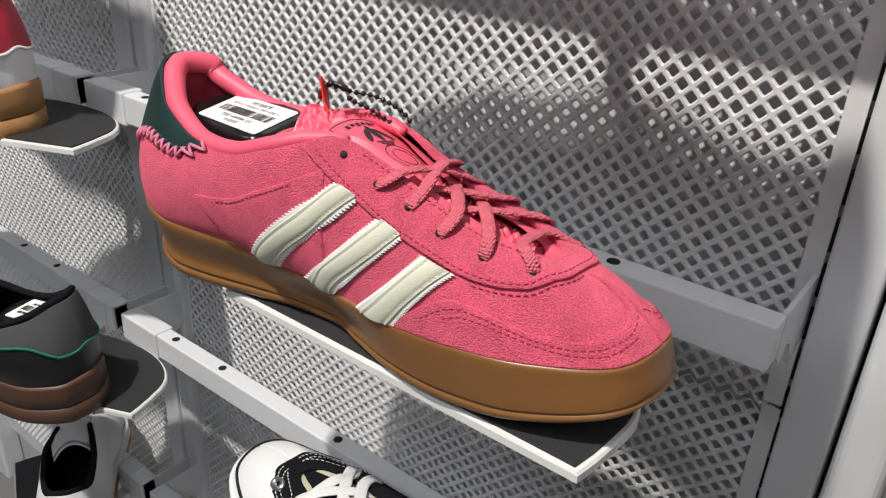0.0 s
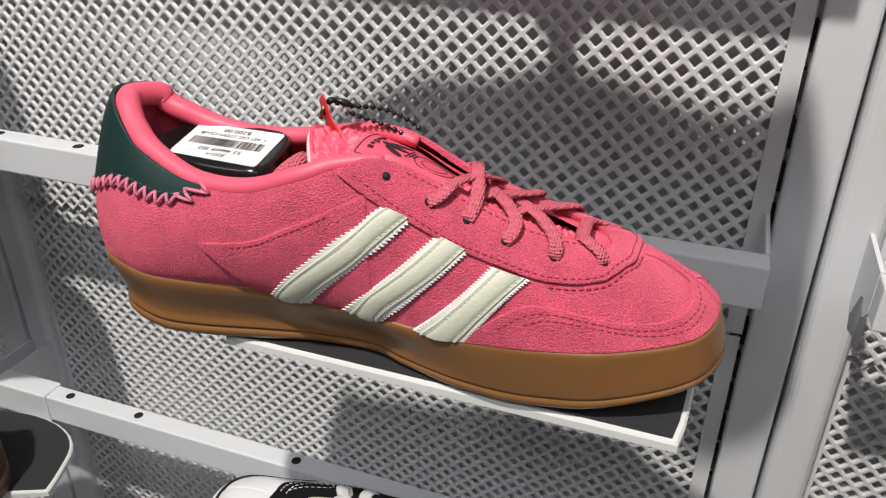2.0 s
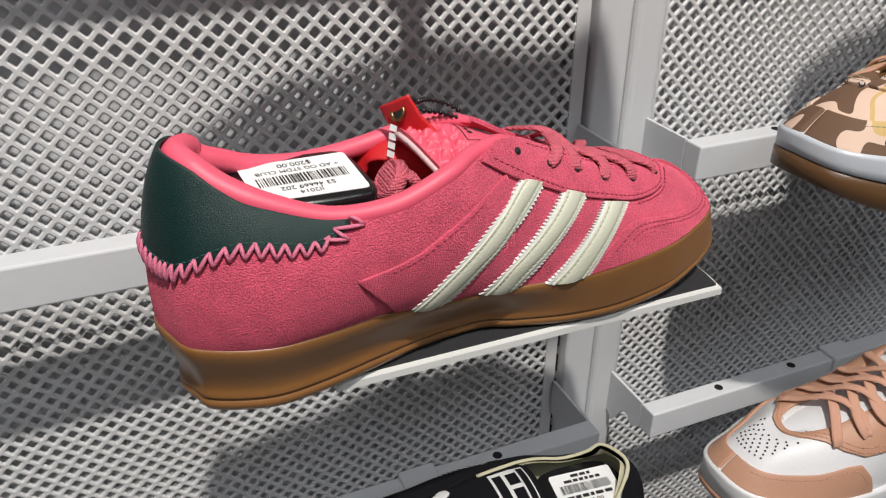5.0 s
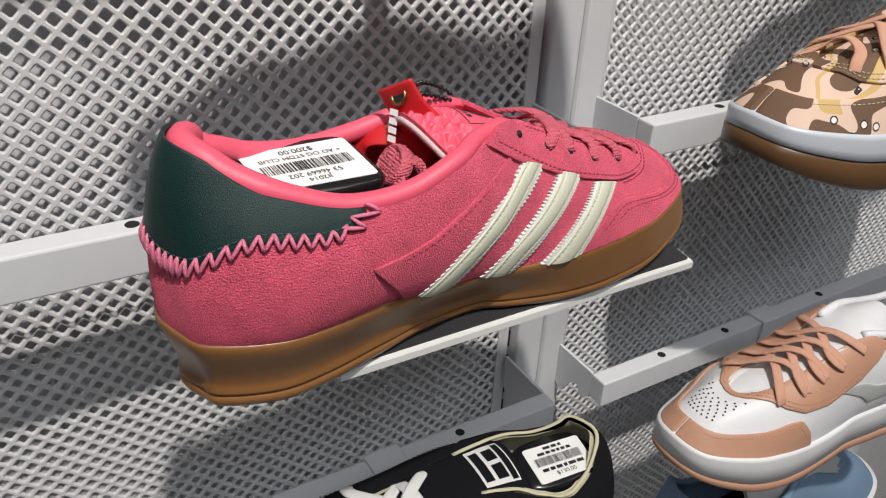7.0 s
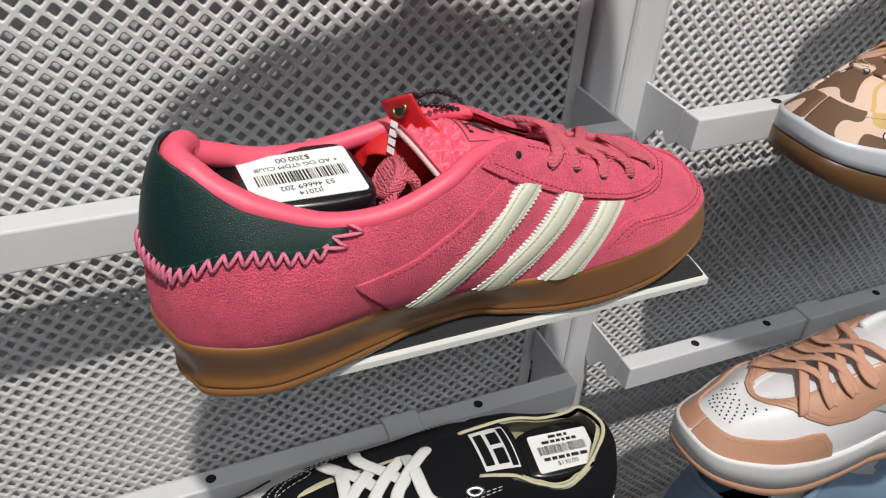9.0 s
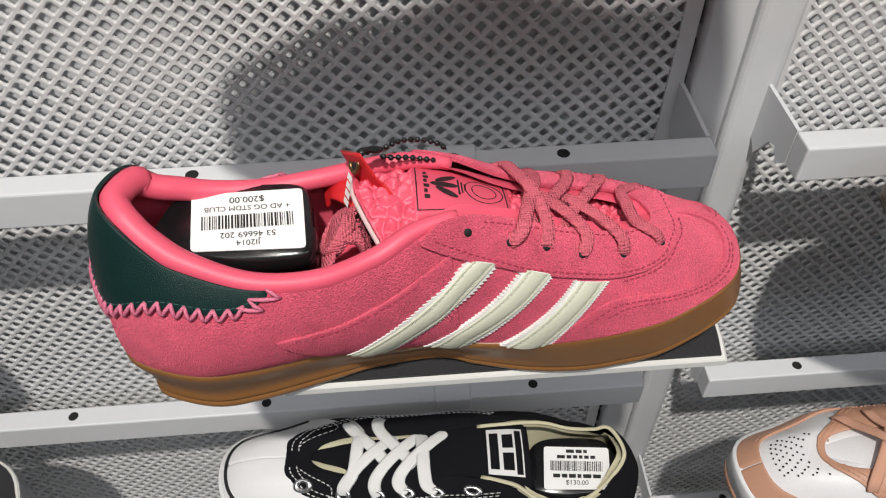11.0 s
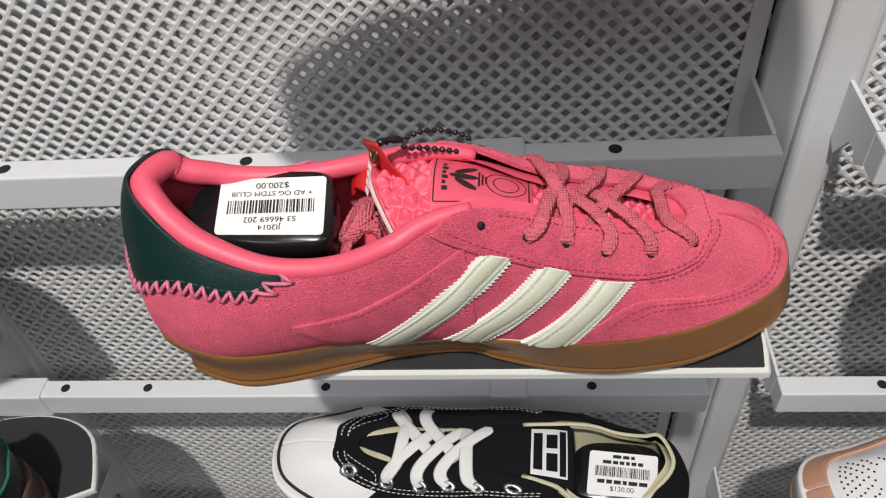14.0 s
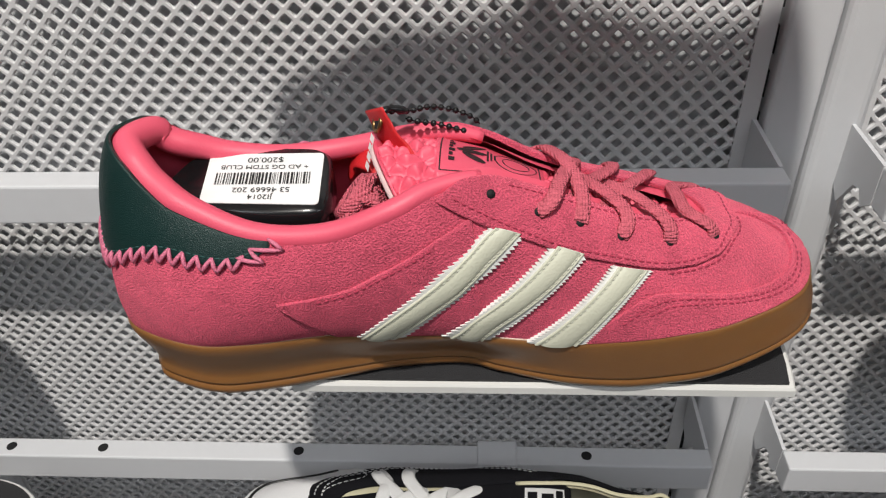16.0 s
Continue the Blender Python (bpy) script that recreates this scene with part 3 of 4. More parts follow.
STRIPES = [([(0.2855, 0.647), (0.2677, 0.547), (0.2478, 0.468), (0.2346, 0.377), (0.2232, 0.277), (0.2106, 0.159), (0.1935, 0.0)], [(0.3038, 0.621), (0.2921, 0.5), (0.2788, 0.402), (0.2588, 0.322), (0.243, 0.234), (0.2317, 0.133), (0.2206, 0.0)]),
           ([(0.3213, 0.59), (0.3109, 0.476), (0.3013, 0.374), (0.291, 0.282), (0.2772, 0.197), (0.2559, 0.109), (0.2418, 0.0)], [(0.3422, 0.561), (0.3305, 0.452), (0.32, 0.356), (0.3104, 0.267), (0.301, 0.18), (0.2906, 0.096), (0.2758, 0.0)]),
           ([(0.3593, 0.507), (0.3496, 0.408), (0.3403, 0.319), (0.331, 0.235), (0.3218, 0.156), (0.3128, 0.077), (0.3038, 0.0)], [(0.3851, 0.491), (0.3736, 0.393), (0.3636, 0.304), (0.355, 0.222), (0.3472, 0.145), (0.34, 0.069), (0.3334, 0.0)])]


def far_side(points):
    return [(1 - u, v) for u, v in points][::-1]


def both(points):
    """The same line carried on round the toe to the far side."""
    return list(points) + [(1 - u, v) for u, v in points[::-1][1:]]


def stripe_mesh(form, left, right, teeth=30):
    """A pinked backing with saw-toothed long edges."""
    n = teeth * 2 + 1
    a, b = spline(left, n), spline(right, n)
    rows = []
    for i in range(n):
        out = 0.085 if i % 2 else -0.02
        cols = np.array([-out, -out, 0.2, 0.5, 0.8, 1 + out, 1 + out])
        uv = a[i] * (1 - cols[:, None]) + b[i] * cols[:, None]
        rows.append(lift(form, uv[:, 0], np.clip(uv[:, 1], 0, 1), np.array([-0.0004, 0.0014, 0.0015, 0.0015, 0.0015, 0.0014, -0.0004])))
    return np.array(rows).reshape(-1, 3), grid_faces(n, 7)


def stripe_face(form, left, right, n=46):
    """The padded leather face of a stripe, sunk along its two rows of stitches."""
    a, b = spline(left, n), spline(right, n)
    cols = np.array([0.09, 0.09, 0.105, 0.15, 0.19, 0.23, 0.32, 0.42, 0.5, 0.58, 0.68, 0.77, 0.81, 0.85, 0.895, 0.91, 0.91])
    hs = np.array([0.0010, 0.0018, 0.0021, 0.0021, 0.0017, 0.0021, 0.0025, 0.0027, 0.0027, 0.0027, 0.0025, 0.0021, 0.0017, 0.0021, 0.0021, 0.0018, 0.0010])
    rows = []
    for i in range(n):
        uv = a[i] * (1 - cols[:, None]) + b[i] * cols[:, None]
        rows.append(lift(form, uv[:, 0], np.clip(uv[:, 1], 0, 1), hs))
    return np.array(rows).reshape(-1, 3), grid_faces(n, len(cols))


def shift_across(left, right, c):
    return [tuple(np.array(a) * (1 - c) + np.array(b) * c) for a, b in zip(left, right)]


def gum_sole(form):
    """A cup sole: hollow flanks at heel and waist, upright round the forefoot, a moulded lip near the ground."""
    def ring(k, e, hollow=0.0):
        return lambda u, x: -form.tuck(u) * k + e - hollow * np.clip((0.185 - x) / 0.05, 0.0, 1)
    return sole_mesh(form, [(0.0, ring(1, -0.012)), (0.0, ring(1, -0.005)), (0.015, ring(1, -0.0018)), (0.06, ring(1, 0.0)), (0.12, ring(0.97, 0.0008)), (0.17, ring(0.94, 0.0008)), (0.195, ring(0.92, 0.0003, 0.0003)), (0.215, ring(0.9, 0.0, 0.0006)), (0.235, ring(0.88, 0.0006, 0.0004)), (0.27, ring(0.86, 0.0008, 0.0005)), (0.31, ring(0.82, 0.0008, 0.0014)), (0.40, ring(0.72, 0.0010, 0.0021)), (0.52, ring(0.55, 0.0011, 0.0022)), (0.68, ring(0.3, 0.0012, 0.0017)), (0.82, ring(0.12, 0.0013, 0.0010)), (0.92, ring(0.02, 0.0013, 0.0005)), (0.98, ring(0, 0.0012, 0.0004)), (1.02, ring(0, 0.0006, 0.0003)), (1.04, ring(0, -0.003))], 260)


def lace_row(form, start, end, width=0.0054, sink=False, over=0.004):
    """A lace from an eyelet over its eyestay, across the tongue, to the opposite edge; sink: it dips under at the far end."""
    (u0, v0), (u1, v1) = start, end
    ve = 0.995
    s = [lift(form, u0, v0, np.array(0.0010)), lift(form, u0 + (u1 - u0) * 0.03, v0 + (ve - v0) * 0.35, np.array(0.0034)), lift(form, u0 + (u1 - u0) * 0.06, ve, np.array(0.0036))]
    e = [lift(form, u1 + (u0 - u1) * 0.04, 0.99, np.array(0.0026)), lift(form, u1, v1, np.array(0.0014))]
    if sink:
        q = lift(form, u1, 0.97, np.array(-0.004))
        e = [q + np.array([0, 0, 0.0015]), q - np.array([0, 0, 0.003])]
    mid = (s[-1] + e[0]) / 2
    t = tongue_at(mid[0], 0.0)
    mid[2] = max(mid[2], t[2]) + over
    pts = spline(np.array(s + [mid] + e), 34)
    for _ in range(12):
        pts[1:-1] = (pts[:-2] + 2 * pts[1:-1] + pts[2:]) / 4
    nrm = np.zeros_like(pts)
    nrm[:, 2] = 1.0
    n0 = lift(form, u0, v0, np.array(1.0)) - lift(form, u0, v0, np.array(0.0))
    n1 = lift(form, u1, v1, np.array(1.0)) - lift(form, u1, v1, np.array(0.0))
    f = np.linspace(0, 1, 34)[:, None]
    nrm += np.clip(1 - f * 3, 0, 1) * n0 * 1.6 + np.clip(f * 3 - 2, 0, 1) * n1 * 1.6
    nrm /= np.linalg.norm(nrm, axis=1, keepdims=True)
    return ribbon(pts, nrm, width)


def pink_sneaker():
    shoe = thing("pink_sneaker", "pink suede sneaker with cream stripes and gum sole", "sneaker", where=SHOE_AT)
    part("sole", gum_sole(FORM), GUM, shoe, "glossy brown gum rubber sole")
    part("upper", upper_mesh(FORM), PINK_SUEDE, shoe)
    part("lining", upper_mesh(FORM, inset=0.006, v0=0.05), PINK_LINING, shoe, "smooth coral pink lining")
    # collar roll, from one end of the eyestay round the heel to the other
    u = np.linspace(-0.283, 0.283, 120)
    e = FORM.edge(u)
    o = outward(FORM.edge_plan, u)
    r = np.interp(np.abs(u), [0, 0.045, 0.09, 0.12, 0.24, 0.283], [0.0050, 0.0050, 0.0046, 0.0041, 0.0036, 0.0024])
    inward = np.interp(np.abs(u), [0, 0.045, 0.09], [1.0, 1.0, 0.6])
    c = e.copy()
    c[:, :2] -= o * (r * inward)[:, None]
    c[:, 2] -= r * (inward * 0.6 + 0.14)
    part("collar", tube(c, r, 12), PINK_LINING, shoe, "padded coral pink collar")
    part("insole", (np.column_stack([FORM.foot(np.arange(60) / 60) * 0.97, np.full(60, 0.034)]), [tuple(range(60))]), PINK_LINING, shoe)
    # heel tab with its thread
    def tab_low(u):
        return np.interp(np.abs(u), *np.array(TAB_LOW).T)
    tab = part("heel_tab", overlay(FORM, tab_low, lambda u: np.interp(np.abs(u), [0.045, 0.09], [0.998, 0.95]), -0.153, 0.153, 0.0009, 120, 10), GREEN, shoe, "dark green leather heel tab")
    line = [(u, tab_low(u) + 0.055) for u in np.linspace(-0.148, 0.148, 30)]
    part("stitching", stitch_line(FORM, line, 0.0010, 0.0024, 0.0018, 0.0003), GREEN_THREAD, tab)
    zig, us = [], spline([(s, 0.0) for s in np.linspace(-0.157, 0.157, 40)], 81)[:, 0]
    for i in range(len(us) - 1):
        uu = np.linspace(us[i], us[i + 1], 6)
        f = np.linspace(0, 1, 6)
        s = (f if i % 2 else 1 - f) - 0.5
        slope = (tab_low(uu + 0.004) - tab_low(uu - 0.004)) / 0.008
        lean = np.clip(slope * 0.0016, -0.012, 0.012) * np.sign(uu)
        vv = np.clip(tab_low(uu) + 0.005 + s * np.where(np.abs(uu) > 0.142, 0.06, 0.10), 0, 0.99)
        wob = uu + s * np.where(np.abs(uu) > 0.142, -0.012 * np.sign(uu), 0)
        zig.append(tube(lift(FORM, wob, vv, 0.0010 + 0.0007 * np.sin(f * math.pi)), [0.00045, 0.00066, 0.00076, 0.00076, 0.00066, 0.00045], 7))
    embroidery = part("embroidery", merged(zig), ZIGZAG, shoe, "rose pink zigzag thread")
    embroidery["kind"] = "stuff"
    # overlays
    stay = part("eyestay", overlay(FORM, both(STAY_LOW), both(STAY_HIGH), 0.246, 0.754, 0.0015, 260, 10), PINK_SUEDE, shoe)
    part("stitching", stitch_line(FORM, [(u + (0.006 if u < 0.3 else 0), v + 0.045) for u, v in STAY_LOW[1:]] + [(1 - u, v + 0.045) for u, v in STAY_LOW[::-1][1:-1]], 0.0016, samples=600), STITCH, stay)
    part("stitching", stitch_line(FORM, [(u, 0.93) for u in np.linspace(0.30, 0.47, 12)], 0.0016, samples=400), STITCH, stay)
    part("stitching", stitch_line(FORM, [(u, v - 0.035) for u, v in STAY_LOW[9:]], 0.0004), STITCH, stay)
    for side in (0, 1):
        pts = TOE_LINE if not side else far_side(TOE_LINE)
        lo = [(u, 0.0) for u, v in pts]
        guard = part("toe_guard", overlay(FORM, lo, pts, pts[0][0], pts[-1][0], 0.0012, 130, 12), PINK_SUEDE, shoe)
        inner = [(u + 0.003, max(v - 0.05, 0)) for u, v in TOE_LINE[2:-2]]
        outer = [(u + 0.006, max(v - 0.095, 0)) for u, v in TOE_LINE[3:-3]]
        for path in (inner, outer):
            path = path if not side else far_side(path)
            part("stitching", stitch_line(FORM, path, 0.0013, samples=400), STITCH, guard)
    for side in (0, 1):
        seam = SEAM_UP if not side else far_side(SEAM_UP)
        low = [(0.1558, 0.41), (0.1642, 0.263), (0.1783, 0.033), (0.181, 0.0), (0.2721, 0.0)]
        low = low if not side else far_side(low)
        quarter = part("quarter_panel", overlay(FORM, low, seam, seam[0][0], seam[-1][0], 0.0010, 90, 10), PINK_SUEDE, shoe)
        part("stitching", stitch_line(FORM, [(u, v - 0.03) for u, v in seam[1:-1]], 0.0011), STITCH, quarter)
        for left, right in STRIPES:
            a, b = (left, right) if not side else ([(1 - u, v) for u, v in right], [(1 - u, v) for u, v in left])
            stripe = part("stripe", stripe_face(FORM, a, b), CREAM, shoe, "cream leather stripe with sawtooth edges")
            part("pinked_edge", stripe_mesh(FORM, a, b), PINKED, stripe, "white sawtooth edge", False)
            for c in (0.19, 0.81):
                part("stitching", stitch_line(FORM, shift_across(a, b, c), 0.0019, 0.0021, 0.0013, 0.0003), CREAM_THREAD, stripe)
    # tongue, badge
    tongue = part("tongue", tongue_mesh(), PINK_LINING, shoe, "coral pink quilted tongue")
    w = np.linspace(-1, 1, 40)
    part("felt_edge", tube(tongue_at(tongue_tip(w) - 0.0002, w, -0.0012), 0.0011, 8), FELT, tongue, "white felt edge")
    frame_line = []
    x0, x1, w0, w1 = 0.1295, 0.1630, -0.53, 0.76
    for a, b in (((x0, w0), (x1, w0)), ((x1, w0), (x1, w1)), ((x1, w1), (x0, w1)), ((x0, w1), (x0, w0))):
        f = np.linspace(0, 1, 14)
        frame_line.append(tube(tongue_at(a[0] + (b[0] - a[0]) * f, a[1] + (b[1] - a[1]) * f, 0.00115), 0.00028, 5, flat=0.5))
    badge = part("badge", merged(frame_line), BADGE_INK, tongue, "black printed badge frame")
    def ink(shape):
        n = len(shape)
        pts = np.array(shape)
        return tongue_at(pts[:, 0], pts[:, 1], 0.00135), [tuple(range(n))]
    k = np.linspace(0, 2 * math.pi, 18, endpoint=False)
    leaf = lambda cx, cw, ax, aw, turn: [(cx + ax * math.cos(t) * math.cos(turn) - aw * math.sin(t) * math.sin(turn) * 0.018, cw + (ax * math.cos(t) * math.sin(turn)) / 0.018 + aw * math.sin(t) * math.cos(turn)) for t in k]
    shapes = [ink(leaf(0.1405, -0.10, 0.0046, 0.075, -0.55)), ink(leaf(0.1398, 0.12, 0.0052, 0.08, 0.0)), ink(leaf(0.1405, 0.34, 0.0046, 0.075, 0.55))]
    for i in range(3):
        x = 0.1448 + 0.0012 * i
        shapes.append(ink([(x, -0.13 + 0.06 * i), (x + 0.0007, -0.13 + 0.06 * i), (x + 0.0007, 0.37 - 0.06 * i), (x, 0.37 - 0.06 * i)]))
    for k in range(6):
        shapes.append(tongue_patch(0.1322, 0.1342 - 0.0007 * (k % 2), -0.30 + 0.14 * k, -0.21 + 0.14 * k, 0.0014))
    part("emblem", merged(shapes), BADGE_INK, badge, smooth=False)
    ring = [tube(tongue_at(0.1548 + r * np.cos(np.linspace(0, 2 * math.pi, 40)), 0.12 + r / 0.0172 * np.sin(np.linspace(0, 2 * math.pi, 40)), 0.0012), 0.0002, 4, flat=0.5) for r in (0.0046, 0.0072)]
    part("roundel", merged(ring), BADGE_INK, badge)
    # eyelets and laces
    for u, v in EYELETS:
        for uu in (u, 1 - u):
            p = lift(FORM, uu, v, np.array(0.0012))
            n = lift(FORM, uu, v, np.array(1.0012)) - p
            part("eyelet", tube([p - n * 0.001, p + n * 0.0006], 0.0015, 10), DARK, stay, "punched dark eyelet")
    E = EYELETS
    far = [(1 - u, v) for u, v in E]
    for a, b, sink, over in ((E[5], far[5], False, 0.001), (far[4], E[3], True, 0.0012), (E[4], far[3], True, 0.0024), (far[3], E[2], True, 0.0012), (E[3], far[2], True, 0.0024), (E[1], far[2], False, 0.0028), (far[1], E[2], False, 0.0048)):
        part("lace", lace_row(FORM, a, b, sink=sink, over=over), PINK_LACE, shoe)
    for k in range(5):
        y = -0.029 + 0.0052 * k
        pts = spline([(0.0915 + 0.002 * (k % 2), y * 1.15, 0.050), (0.0950, y, 0.066), (0.0990, -0.016 + (y + 0.018) * 0.55, 0.0745), (0.1030, -0.014 + (y + 0.018) * 0.6, 0.0775 + 0.0015 * (k % 2)), (0.1075, -0.012 + (y + 0.018) * 0.8, 0.0745), (0.1110, -0.012 + (y + 0.018) * 0.9, 0.062)], 26)
        part("lace_end", ribbon(pts, np.tile([-0.55, -0.15, 0.8], (26, 1)), 0.0056), PINK_LACE, shoe)
    k = np.linspace(0, 2 * math.pi, 30)
    wrap = np.column_stack([0.1000 + 0.0042 * np.sin(k) + 0.0012 * np.cos(k), -0.0155 + 0.0082 * np.cos(k), 0.0742 + 0.0052 * np.sin(k)])
    part("lace_knot", ribbon(wrap, np.column_stack([np.sin(k) * 0.6, np.cos(k), np.sin(k)]), 0.0060, 0.0014), PINK_LACE, shoe)
    return shoe


pink_sneaker()
sneaker_tag = price_tag(SHOE_AT, [(0.0463, 0.0024, 0.0783), (0.0872, 0.0028, 0.0783), (0.0894, -0.0250, 0.0783), (0.0488, -0.0238, 0.0783)],
          [("JI2014", 0.0034, 0.11), ("53 46669 202", 0.0036, 0.25), ("+ AD OG STDM CLUB", 0.0032, 0.72), ("$200.00", 0.0040, 0.87)], {"code": [(0.48, 0.24)], "lines": []}, 3,
          [(0.033, -0.012), (0.040, 0.002), (0.056, 0.0075), (0.076, 0.0075), (0.088, 0.0045), (0.0915, -0.010), (0.0915, -0.0255), (0.08, -0.0285), (0.06, -0.0275), (0.041, -0.0225)], 0.0778)


lean = Matrix.Rotation(radians(7), 4, "X")
pivot = Vector((0.067, -0.0115, 0.0785))
sneaker_tag.matrix_world = Matrix.Translation(Vector(SHOE_AT) + pivot + Vector((0, 0, 0.001))) @ lean @ Matrix.Translation(-pivot)


def chain_tag():
    """A red ribbon tag with an eyelet and a black ball chain through it, tucked behind the tongue."""
    tag = thing("ribbon_tag", "red woven ribbon tag on a black ball chain", "tag", where=SHOE_AT)
    pts = spline([(0.1215, -0.010, 0.0755), (0.1180, -0.0085, 0.0820), (0.1130, -0.0050, 0.0885), (0.1095, -0.0025, 0.0950), (0.1070, -0.0010, 0.1000)], 24)
    strap = part("ribbon", ribbon(pts, np.tile([-0.85, -0.35, 0.35], (24, 1)), 0.0165, 0.0008), RED, tag)
    pts = spline([(0.0945, 0.009, 0.0700), (0.0985, 0.007, 0.0765), (0.1045, 0.001, 0.0795), (0.1120, -0.005, 0.0775), (0.1185, -0.009, 0.0700)], 24)
    part("ribbon", ribbon(pts, np.tile([-0.3, -0.3, 0.9], (24, 1)), 0.011, 0.0008), RED, tag)
    c, ax = np.array([0.1088, -0.0022, 0.0955]), np.array([-0.85, -0.35, 0.35])
    ax = ax / np.linalg.norm(ax)
    s = np.cross(ax, [0, 0, 1])
    s /= np.linalg.norm(s)
    t = np.cross(s, ax)
    k = np.linspace(0, 2 * math.pi, 28)
    ringp = [c + ax * 0.0008 + 0.0031 * (math.cos(a) * s + math.sin(a) * t) for a in k]
    part("eyelet_ring", tube(ringp, 0.0008, 8, cap=False), BRASS, tag, "aged brass eyelet")
    disc = [c + ax * 0.0010 + 0.0025 * (math.cos(a) * s + math.sin(a) * t) for a in k[:-1]]
    part("eyelet_hole", (disc, [tuple(range(27))]), DARK, tag, smooth=False)
    for j in range(4):
        m = c - t * (0.0062 + 0.0034 * j) - ax * (-0.0002 * j) + ax * 0.0011 + np.array([0.0022, -0.0012, 0.0]) * (j * 0.25)
        q = [m + s * d + t * e for d, e in ((-0.0022, -0.0012), (0.0018, -0.0012), (0.0022, 0.0012), (-0.0018, 0.0012))]
        part("print_bar", (q, [(0, 1, 2, 3)]), WHITE_PAPER, strap, smooth=False)
    strands = [spline([(0.1090, -0.0015, 0.0985), (0.1120, 0.000, 0.0985), (0.1180, 0.004, 0.0965), (0.1250, 0.010, 0.0950), (0.1325, 0.0135, 0.0920), (0.1390, 0.0150, 0.0885), (0.1430, 0.0145, 0.0850)], 200), spline([(0.1170, 0.0025, 0.0945), (0.1210, 0.003, 0.0930), (0.1260, 0.0045, 0.0915), (0.1320, 0.006, 0.0892), (0.1380, 0.008, 0.0860), (0.1420, 0.0095, 0.0835)], 200)]
    for strand in strands:
        d = np.concatenate([[0], np.cumsum(np.linalg.norm(np.diff(strand, axis=0), axis=1))])
        part("cord", tube(strand[::8], 0.0003, 5), BLACK_PLASTIC, tag)
        for j in range(int(d[-1] / 0.0029)):
            q = [np.interp((j + 0.5) * 0.0029, d, strand[:, a]) for a in range(3)]
            part("bead", ball(q, 0.00115), BLACK_PLASTIC, tag)
    part("clasp", tube(spline([(0.1092, -0.0015, 0.0985), (0.1118, 0.0000, 0.0995), (0.1150, 0.0015, 0.0985), (0.1180, 0.0030, 0.0970)], 14), [0.0008, 0.0014, 0.0017, 0.0017, 0.0014, 0.0011, 0.0011, 0.0014, 0.0017, 0.0018, 0.0018, 0.0017, 0.0012, 0.0006], 10, flat=0.8), BLACK_PLASTIC, tag)
    return tag


chain_tag()


# ---- the other shoes on the wall ----
def paint(name, colour, rough=0.5, bump=0.25, scale=1200):
    return material(name, colour, rough, scale=scale, bump=bump, spread=0.05, stain=0.04, gloss=0.15 if rough > 0.8 else 0.5)


WHITE_LEATHER = paint("white_leather", (0.66, 0.66, 0.68), 0.45)
WHITE_RUBBER = paint("white_rubber", (0.68, 0.68, 0.69), 0.5, 0.1)
WHITE_COTTON = paint("white_cotton", (0.68, 0.68, 0.68), 0.85, 0.9, 2500)
BLACK_CANVAS = paint("black_canvas", (0.006, 0.006, 0.008), 0.9, 0.9, 2600)
BLACK_LEATHER = paint("black_leather", (0.007, 0.007, 0.008), 0.4, 0.4)
BEIGE_COTTON = paint("beige_cotton", (0.50, 0.47, 0.33), 0.9, 0.6, 2200)
TAN_LEATHER = paint("tan_leather", (0.46, 0.25, 0.165), 0.5, 0.3)
TAN_COTTON = paint("tan_cotton", (0.56, 0.31, 0.22), 0.85, 0.8, 2400)
BLUE_SUEDE = paint("blue_grey_suede", (0.16, 0.24, 0.34), 0.9, 0.6)
GREY_LEATHER = paint("grey_leather", (0.42, 0.43, 0.42), 0.5, 0.3)
DARK_GREY = paint("dark_grey_suede", (0.06, 0.062, 0.066), 0.85, 0.6)
DARK_GUM = paint("dark_gum_rubber", (0.07, 0.032, 0.018), 0.5, 0.2)
TOFFEE_GUM = paint("toffee_gum_rubber", (0.34, 0.17, 0.06), 0.5, 0.2)
GREEN_COTTON = paint("green_thread", (0.0, 0.14, 0.07), 0.7, 0.4)
RED_LEATHER = paint("crimson_leather", (0.36, 0.012, 0.04), 0.5, 0.3)
BLUE_LEATHER = paint("violet_blue_leather", (0.05, 0.03, 0.28), 0.5, 0.3)
ICE_RUBBER = paint("cloudy_clear_rubber", (0.5, 0.53, 0.58), 0.3, 0.1)
BROWN_RUBBER = paint("smoky_brown_rubber", (0.10, 0.05, 0.02), 0.3, 0.15)
STEEL = material("nickel_eyelet", (0.6, 0.6, 0.6), 0.3, metal=1.0, scale=900, spread=0.05)
RED_INK = paint("red_print", (0.5, 0.05, 0.03), 0.5, 0.1)


